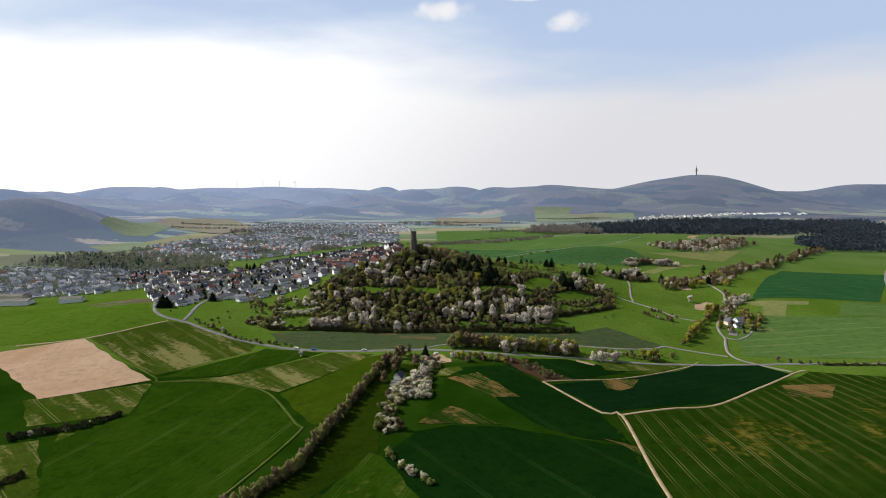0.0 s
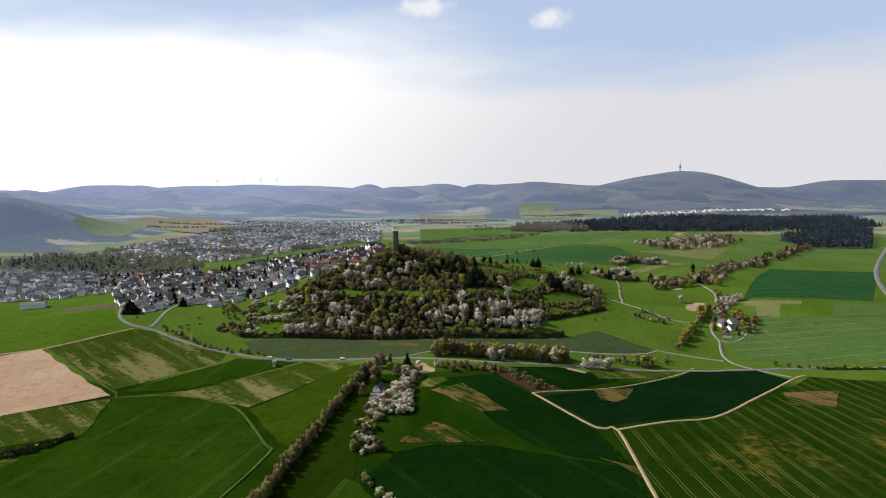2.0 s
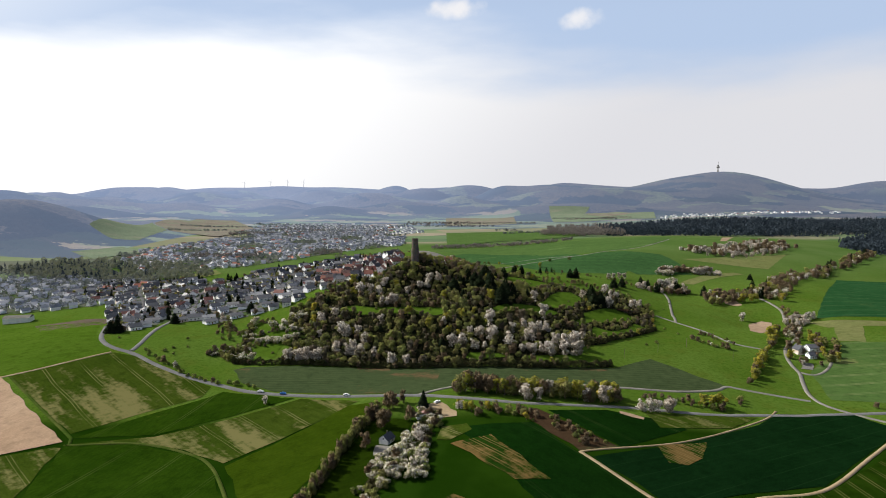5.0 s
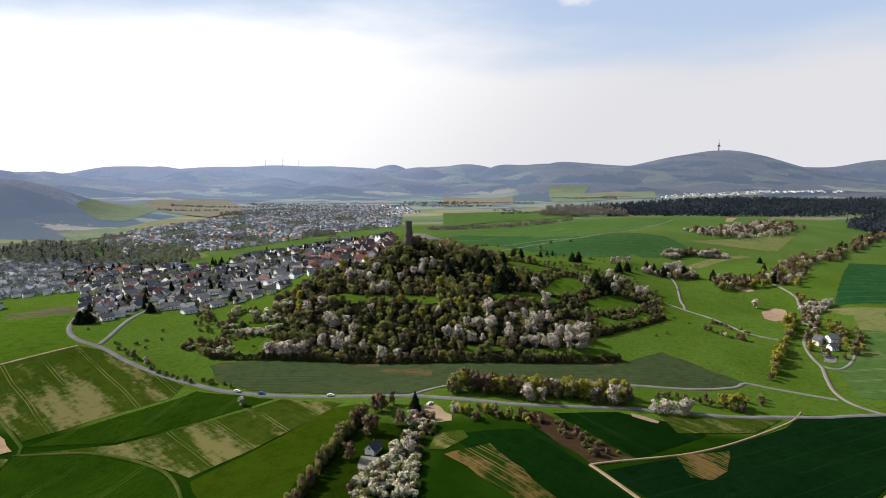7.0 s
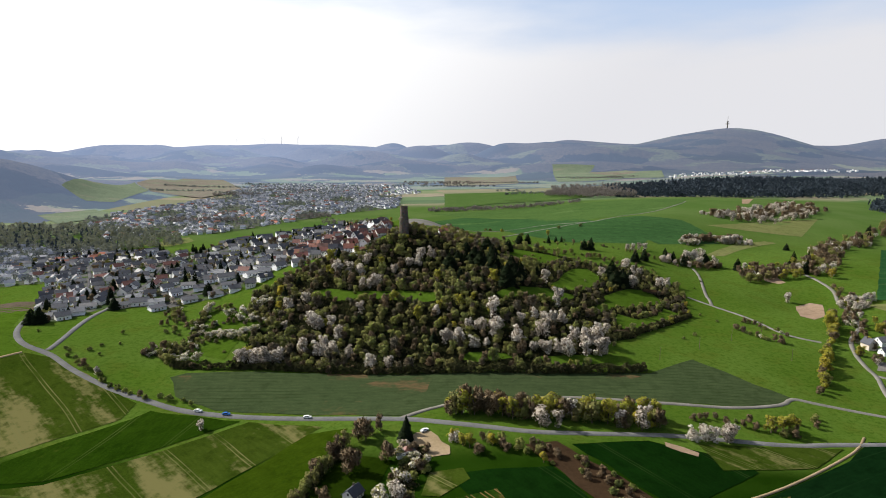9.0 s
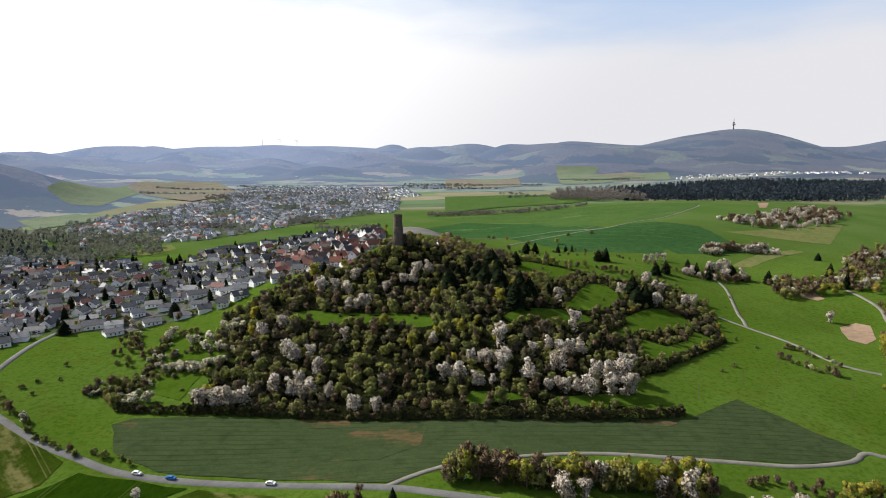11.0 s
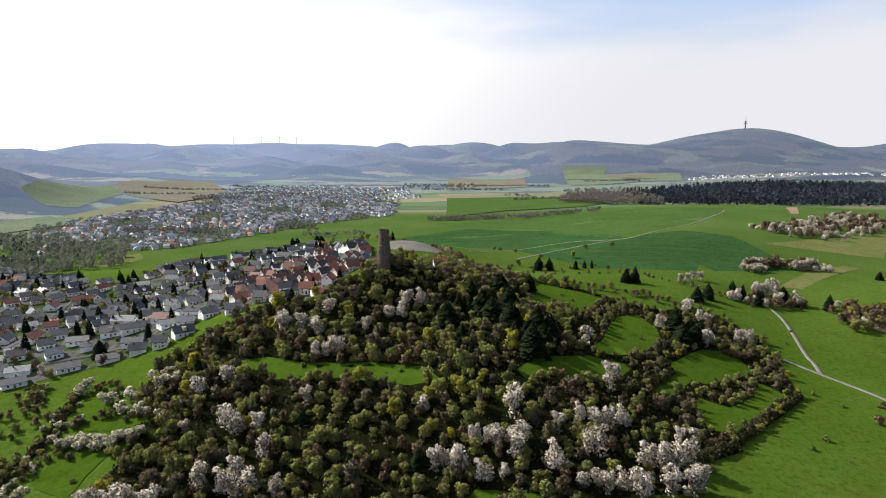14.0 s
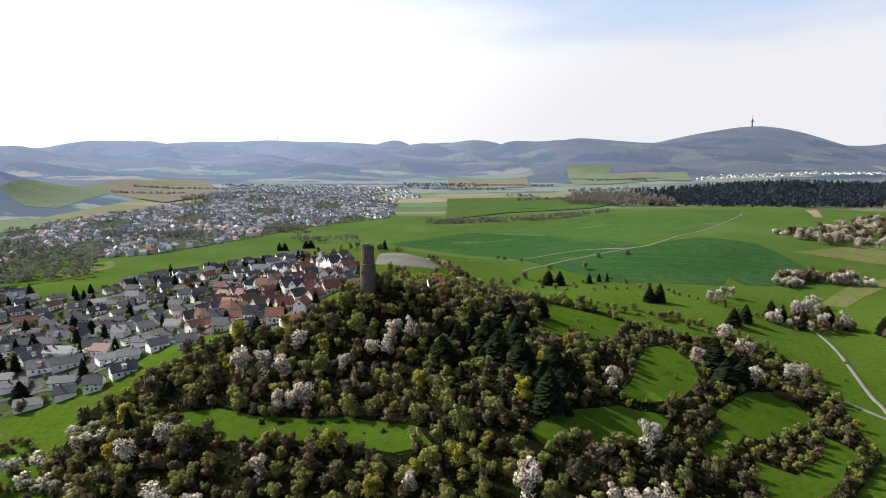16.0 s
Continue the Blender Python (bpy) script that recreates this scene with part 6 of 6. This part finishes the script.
def town_house(hx, hy, eave, ridge):
    """A plain far house: plastered walls under a pitched roof."""
    ob = thing("town_house", "small pale house with a grey pitched roof in the distant town", "house", "houses of the distant town")
    v = [(-hx, -hy, -2), (hx, -hy, -2), (hx, hy, -2), (-hx, hy, -2), (-hx, -hy, eave), (hx, -hy, eave), (hx, hy, eave), (-hx, hy, eave), (-hx, 0, ridge), (hx, 0, ridge)]
    part("wall", mesh_of("wall", v, [(0, 1, 5, 4), (2, 3, 7, 6), (1, 2, 6, 9, 5), (3, 0, 4, 8, 7)], M["town_plaster"]), ob)
    ox, oy, t = hx + 0.4, hy + 0.5, 0.25
    v = [(x, y, z + k) for k in (0, t) for x in (-ox, ox) for y, z in ((-oy, eave - 0.2), (0, ridge), (oy, eave - 0.2))]
    f = [(0, 1, 4, 3), (1, 2, 5, 4), (6, 9, 10, 7), (7, 10, 11, 8), (0, 3, 9, 6), (2, 8, 11, 5), (0, 6, 7, 1), (1, 7, 8, 2), (3, 4, 10, 9), (4, 5, 11, 10)]
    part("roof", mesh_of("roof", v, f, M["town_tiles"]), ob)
    return ob


def build_town(places, rng):
    """The nearer houses of the town, one by one."""
    M["town_plaster"] = choice("town_plaster", [(0.84, 0.84, 0.85), (0.80, 0.80, 0.79), (0.85, 0.85, 0.86), (0.72, 0.71, 0.70)])
    # town roof greys, with haze painted in as a lighter blue tint
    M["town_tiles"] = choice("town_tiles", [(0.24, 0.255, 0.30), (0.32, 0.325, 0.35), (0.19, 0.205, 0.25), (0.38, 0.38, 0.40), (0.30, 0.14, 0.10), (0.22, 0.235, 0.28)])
    kinds = [town_house(5.6, 4.0, 3.2, 6.0), town_house(4.4, 3.6, 4.0, 6.6), town_house(5.0, 4.4, 2.8, 5.2), town_house(4.0, 3.4, 3.6, 6.4)]
    for i, (x, y) in enumerate(places):
        m = pose(x, y, float(land(x, y)), 0, 0, float(rng.choice([12, 43, 46, 102, 133]) + rng.normal(0, 9)))
        if i < len(kinds):
            kinds[i].matrix_basis = m
        else:
            copy_thing(kinds[rng.randint(len(kinds))], m)


def islands(name, colours, rough=0.8):
    m = Nodes(name, rough)
    return m.done(m.choose(m.island(), colours))


M["far_wall"] = islands("far_plaster", [(0.84, 0.84, 0.85), (0.80, 0.80, 0.79), (0.85, 0.85, 0.86), (0.72, 0.71, 0.70)])
# same blue-lifted tile greys, haze and skylight put into the colour
M["village_roof"] = islands("village_tiles", [(0.085, 0.090, 0.106), (0.13, 0.132, 0.142), (0.060, 0.064, 0.080), (0.18, 0.178, 0.184)])
# distant roofs paled and blued in the colour for haze
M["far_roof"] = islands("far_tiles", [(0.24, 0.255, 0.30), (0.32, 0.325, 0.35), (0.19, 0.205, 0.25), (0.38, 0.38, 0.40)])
M["far_roof_red"] = islands("far_red_tiles", [(0.32, 0.14, 0.1), (0.26, 0.13, 0.1)])


def strewn(poly, count, gap, rng, clumped=False):
    p = np.array(poly)
    out = np.zeros((0, 2))
    for _ in range(count * 6):
        q = rng.uniform(p.min(0), p.max(0))
        if clumped and math.sin(q[0] / 34 + 1.0) * math.sin(q[1] / 58 + q[0] / 85) < -0.42:
            continue
        if inside(poly, *q) and (not len(out) or np.hypot(*(out - q).T).min() > gap):
            out = np.vstack([out, q])
            if len(out) == count:
                break
    return out


def wood(name, label, places, rng, mat, tall, wide, pointed, each=36):
    """A far wood, joined: crowns of leaf clumps, pointed or rounded, that overlap."""
    x, y = np.repeat(places[:, 0], each), np.repeat(places[:, 1], each)
    h = np.repeat(tall * rng.uniform(0.65, 1.2, len(places)), each)
    w = np.repeat(wide * rng.uniform(0.7, 1.25, len(places)), each)
    n = len(x)
    k, t = rng.uniform(0, 1, n), rng.uniform(0, 2 * math.pi, n)
    if pointed:
        r, up = w * (1.02 - k) * 0.8 * rng.uniform(0.5, 1.0, n), h * (0.08 + 0.92 * k)
        size = np.where(k > 0.85, 0.12, 0.3) * w
    else:
        r, up = w * 0.85 * np.sqrt(np.clip(1 - (2 * k - 1) ** 2, 0.05, 1)) * rng.uniform(0.6, 1.05, n), h * (0.3 + 0.7 * k)
        size = 0.2 * w
    q = np.column_stack([x + r * np.cos(t), y + r * np.sin(t), land(x, y) + up])
    a, b = rng.normal(size=(n, 3)), rng.normal(size=(n, 3))
    a *= (size / np.linalg.norm(a, axis=1))[:, None]
    b *= (size / np.linalg.norm(b, axis=1))[:, None]
    v = np.stack([q - a - b, q + a - b * 0.7, q + a * 0.7 + b, q - a + b], 1).reshape(-1, 3)
    tagged(new(name, mesh_of(name, v, np.arange(4 * n).reshape(-1, 4), mat)), label, "wood", kind="stuff")


def build_distance():
    rng = np.random.RandomState(5)
    # valley tree leaves, lightened and blued in the colour to imitate haze
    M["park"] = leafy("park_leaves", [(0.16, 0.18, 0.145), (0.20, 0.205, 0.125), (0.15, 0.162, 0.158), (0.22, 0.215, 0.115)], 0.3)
    town = [(-561, 701), (-502, 741), (-405, 784), (-357, 878), (-257, 1069), (-139, 1193), (-157, 1472), (-337, 1699), (-615, 1594), (-704, 1212), (-759, 970)]
    field("gardens and yards of the distant town", M["yard"], town, 16.0, 0.6)
    field("gardens and yards along the valley", M["yard"], [(-470, 360), (-430, 352), (-575, 500), (-490, 600), (-640, 640), (-800, 600), (-800, 360), (-600, 330)], 12.0, 0.5)
    hamlet("far_side", "pale houses with grey roofs at the village's far side", FAR_SIDE, rng, 0.1, "village_roof")
    spots = strewn(town, 1100, 12.5, rng, True)
    spots = spots[np.argsort(spots[:, 1])]
    build_town(spots[:280], rng)
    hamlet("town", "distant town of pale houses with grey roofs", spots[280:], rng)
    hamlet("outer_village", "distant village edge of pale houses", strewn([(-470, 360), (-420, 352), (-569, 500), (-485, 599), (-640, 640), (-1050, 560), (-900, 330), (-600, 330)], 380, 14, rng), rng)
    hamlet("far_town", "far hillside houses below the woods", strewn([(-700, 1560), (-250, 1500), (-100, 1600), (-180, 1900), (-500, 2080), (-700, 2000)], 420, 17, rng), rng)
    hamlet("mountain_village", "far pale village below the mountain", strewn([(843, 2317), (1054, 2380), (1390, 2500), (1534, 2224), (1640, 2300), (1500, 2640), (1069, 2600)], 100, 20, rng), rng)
    # far foliage: haze painted in as lighter, bluer leaf colours
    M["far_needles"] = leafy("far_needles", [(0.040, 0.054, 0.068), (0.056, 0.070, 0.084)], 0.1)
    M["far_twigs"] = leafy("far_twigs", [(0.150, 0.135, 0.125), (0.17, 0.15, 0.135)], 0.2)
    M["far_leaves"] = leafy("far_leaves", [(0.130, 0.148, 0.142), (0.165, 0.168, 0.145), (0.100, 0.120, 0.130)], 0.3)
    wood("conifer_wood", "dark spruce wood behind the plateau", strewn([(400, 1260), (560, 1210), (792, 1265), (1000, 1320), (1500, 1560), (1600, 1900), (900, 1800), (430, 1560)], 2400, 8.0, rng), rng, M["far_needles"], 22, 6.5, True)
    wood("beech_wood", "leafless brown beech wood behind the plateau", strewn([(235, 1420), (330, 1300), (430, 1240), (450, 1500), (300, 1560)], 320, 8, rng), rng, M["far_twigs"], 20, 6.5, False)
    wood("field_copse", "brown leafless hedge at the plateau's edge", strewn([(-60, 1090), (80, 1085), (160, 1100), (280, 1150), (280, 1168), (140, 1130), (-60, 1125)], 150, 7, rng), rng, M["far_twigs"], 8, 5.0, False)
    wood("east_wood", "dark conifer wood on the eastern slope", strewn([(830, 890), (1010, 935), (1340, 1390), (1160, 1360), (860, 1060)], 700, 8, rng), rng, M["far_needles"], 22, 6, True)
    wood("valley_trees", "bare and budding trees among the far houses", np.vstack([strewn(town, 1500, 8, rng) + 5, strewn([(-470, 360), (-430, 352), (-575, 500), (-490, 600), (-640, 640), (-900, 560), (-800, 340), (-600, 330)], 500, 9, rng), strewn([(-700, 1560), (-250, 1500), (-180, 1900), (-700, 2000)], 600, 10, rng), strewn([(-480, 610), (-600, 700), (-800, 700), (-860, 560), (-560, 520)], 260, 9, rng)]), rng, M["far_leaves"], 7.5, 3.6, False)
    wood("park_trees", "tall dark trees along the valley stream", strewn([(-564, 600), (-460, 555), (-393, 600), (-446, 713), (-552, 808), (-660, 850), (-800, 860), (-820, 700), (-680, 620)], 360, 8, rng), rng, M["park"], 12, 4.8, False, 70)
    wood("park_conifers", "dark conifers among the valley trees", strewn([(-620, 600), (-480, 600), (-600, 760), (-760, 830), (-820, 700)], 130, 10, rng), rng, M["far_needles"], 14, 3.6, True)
    for k in range(26):
        cx, cy, half, a = rng.uniform(-900, 1300), rng.uniform(1240, 2350), rng.uniform(40, 140), rng.normal(0, 0.25)
        if 300 < cx < 1250 and cy < 1950 or inside(town, cx, cy):
            continue
        s = np.linspace(-half, half, int(half / 3.5))
        line = np.column_stack([cx + s * math.cos(a), cy + s * math.sin(a)]) + rng.normal(0, 3.0, (len(s), 2))
        wood("hedgerow", "grey hedgerow of bare trees between far fields", line, rng, M["far_leaves" if k % 3 else "far_twigs"], 8, 4.5, False, 40)
    for c in ([(-560, 900), (-420, 920), (-430, 960), (-560, 950)], [(-330, 990), (-260, 990), (-260, 1010), (-330, 1015)], [(-250, 880), (-160, 890), (-160, 910), (-250, 905)], [(700, 1720), (1300, 1750), (1300, 1850), (700, 1800)], [(-200, 1900), (100, 1950), (100, 2050), (-200, 2030)], [(300, 1700), (520, 1720), (520, 1780), (300, 1760)], [(-700, 1500), (-560, 1500), (-560, 1560), (-700, 1550)]):
        wood("copse", "small dark copse in the far fields", strewn(c, 40, 9, rng), rng, M["far_twigs"], 10, 5.0, False)


build_distance()


def hall(x, y, turn, wx, wy, h):
    ob = thing("hall", "large pale industrial hall with a low roof", "building", "industrial halls", pose(x, y, float(land(x, y)), 0, 0, turn))
    v, f = box(0, 0, h / 2 - 1, wx, wy, h + 2)
    part("wall", mesh_of("wall", v, f, M["wall"]), ob)
    v = [(-wx / 2 - 0.5, -wy / 2 - 0.5, h), (wx / 2 + 0.5, -wy / 2 - 0.5, h), (wx / 2 + 0.5, wy / 2 + 0.5, h), (-wx / 2 - 0.5, wy / 2 + 0.5, h), (-wx / 2 - 0.5, 0, h + 2), (wx / 2 + 0.5, 0, h + 2)]
    f = [(0, 1, 5, 4), (3, 4, 5, 2), (0, 4, 3), (1, 2, 5), (0, 3, 2, 1)]
    part("roof", mesh_of("roof", v, f, M["gravel"]), ob)


hall(-560, 285, 10, 40, 20, 6)
hall(-490, 292, 15, 26, 14, 6)
hall(-590, 325, 5, 34, 18, 6)


def build_mast():
    x, y = 1678.0, 3690.0
    z = float(land(x, y)) - 4
    top = 295.5 - z
    ob = thing("radio_mast", "tall concrete telecom tower with platforms on the mountain top", "tower", m=pose(x, y, z))
    v, f = lathe([(4.5, 0), (3.0, top * 0.3), (2.6, top * 0.55), (1.6, top * 0.6), (0.9, top * 0.85), (0.5, top)], 10)
    part("shaft", mesh_of("shaft", v, f, M["path"], smooth=True), ob)
    for h, r in ((0.36, 11), (0.44, 9), (0.55, 6)):
        v, f = lathe([(2, top * h), (r, top * h + 1), (r, top * h + 4), (2, top * h + 4.5)], 14)
        part("platform", mesh_of("platform", v, f, M["path"]), ob)


build_mast()


def turbine(x, y, turn):
    ob = thing("wind_turbine", "slender pale wind turbine on the far ridge", "wind turbine", "wind turbines", pose(x, y, float(land(x, y)) - 3, 0, 0, turn))
    v, f = lathe([(1.6, 0), (0.9, 42)], 8)
    part("tower", mesh_of("tower", v, f, M["frame"]), ob)
    v, f = box(0, 0, 42.5, 2, 5, 2)
    part("nacelle", mesh_of("nacelle", v, f, M["frame"]), ob)
    for k in range(3):
        v, f = box(0, -3, 10, 1.1, 0.3, 20)
        part("blade", mesh_of("blade", v, f, M["frame"]), ob).matrix_basis = pose(0, 0, 42.5) @ pose(0, 0, 0, 0, 25 + 120 * k, 0)


for x in (-1560, -1365, -1240, -1122):
    turbine(x, 4240, 15)


# ---------------------------------------------------------------- small things
def pole(x, y):
    ob = thing("power_pole", "thin wooden power pole in the meadow", "pole", "power poles", pose(x, y, float(land(x, y)) - 0.3))
    v, f = lathe([(0.16, 0), (0.11, 9)], 7)
    part("post", mesh_of("post", v, f, M["bark"]), ob)
    v, f = box(0, 0, 8.5, 1.8, 0.12, 0.12)
    part("crossarm", mesh_of("crossarm", v, f, M["bark"]), ob)


for q in ((133, 133), (169, 158), (204, 186), (232, 153), (240, 214)):
    pole(*q)


def car_kind(colour, label):
    ob = thing("car", label, "car", "cars on the country road")
    paint = plain("car_paint", colour, colour, 0.5, 0.3, 0)
    v, f = joined([box(0, 0, 0.65, 4.3, 1.75, 0.75), box(-0.2, 0, 1.25, 2.3, 1.55, 0.5)])
    v = [(x * (0.86 if z > 1.4 else 1), y * (0.86 if z > 1.4 else 1), z) for x, y, z in v]
    part("body", mesh_of("body", v, f, paint), ob)
    v, f = box(-0.2, 0, 1.25, 2.1, 1.6, 0.34)
    part("window", mesh_of("window", v, f, M["glass"]), ob)
    v, f = lathe([(0.01, -0.1), (0.32, -0.1), (0.32, 0.1), (0.01, 0.1)], 12)
    for x in (-1.3, 1.3):
        for y in (-0.8, 0.8):
            part("wheel", mesh_of("wheel", v, f, M["glass"]), ob).matrix_basis = pose(x, y, 0.32, 90, 0, 0)
    return ob


def park(ob, x, y, turn, lift=0.47):
    ob.matrix_basis = pose(x, y, float(land(x, y)) + lift, 0, 0, turn)


park(car_kind((0.75, 0.75, 0.75), "white car on the country road"), -147, 53, -14)
park(car_kind((0.05, 0.15, 0.4), "blue car on the country road"), -130, 49.5, -10)
park(car_kind((0.7, 0.7, 0.7), "light grey car on the country road"), -84, 43.8, -6)
park(car_kind((0.75, 0.75, 0.75), "white van parked by the hut"), -20, 24, 40, 0.2)

join_rest()
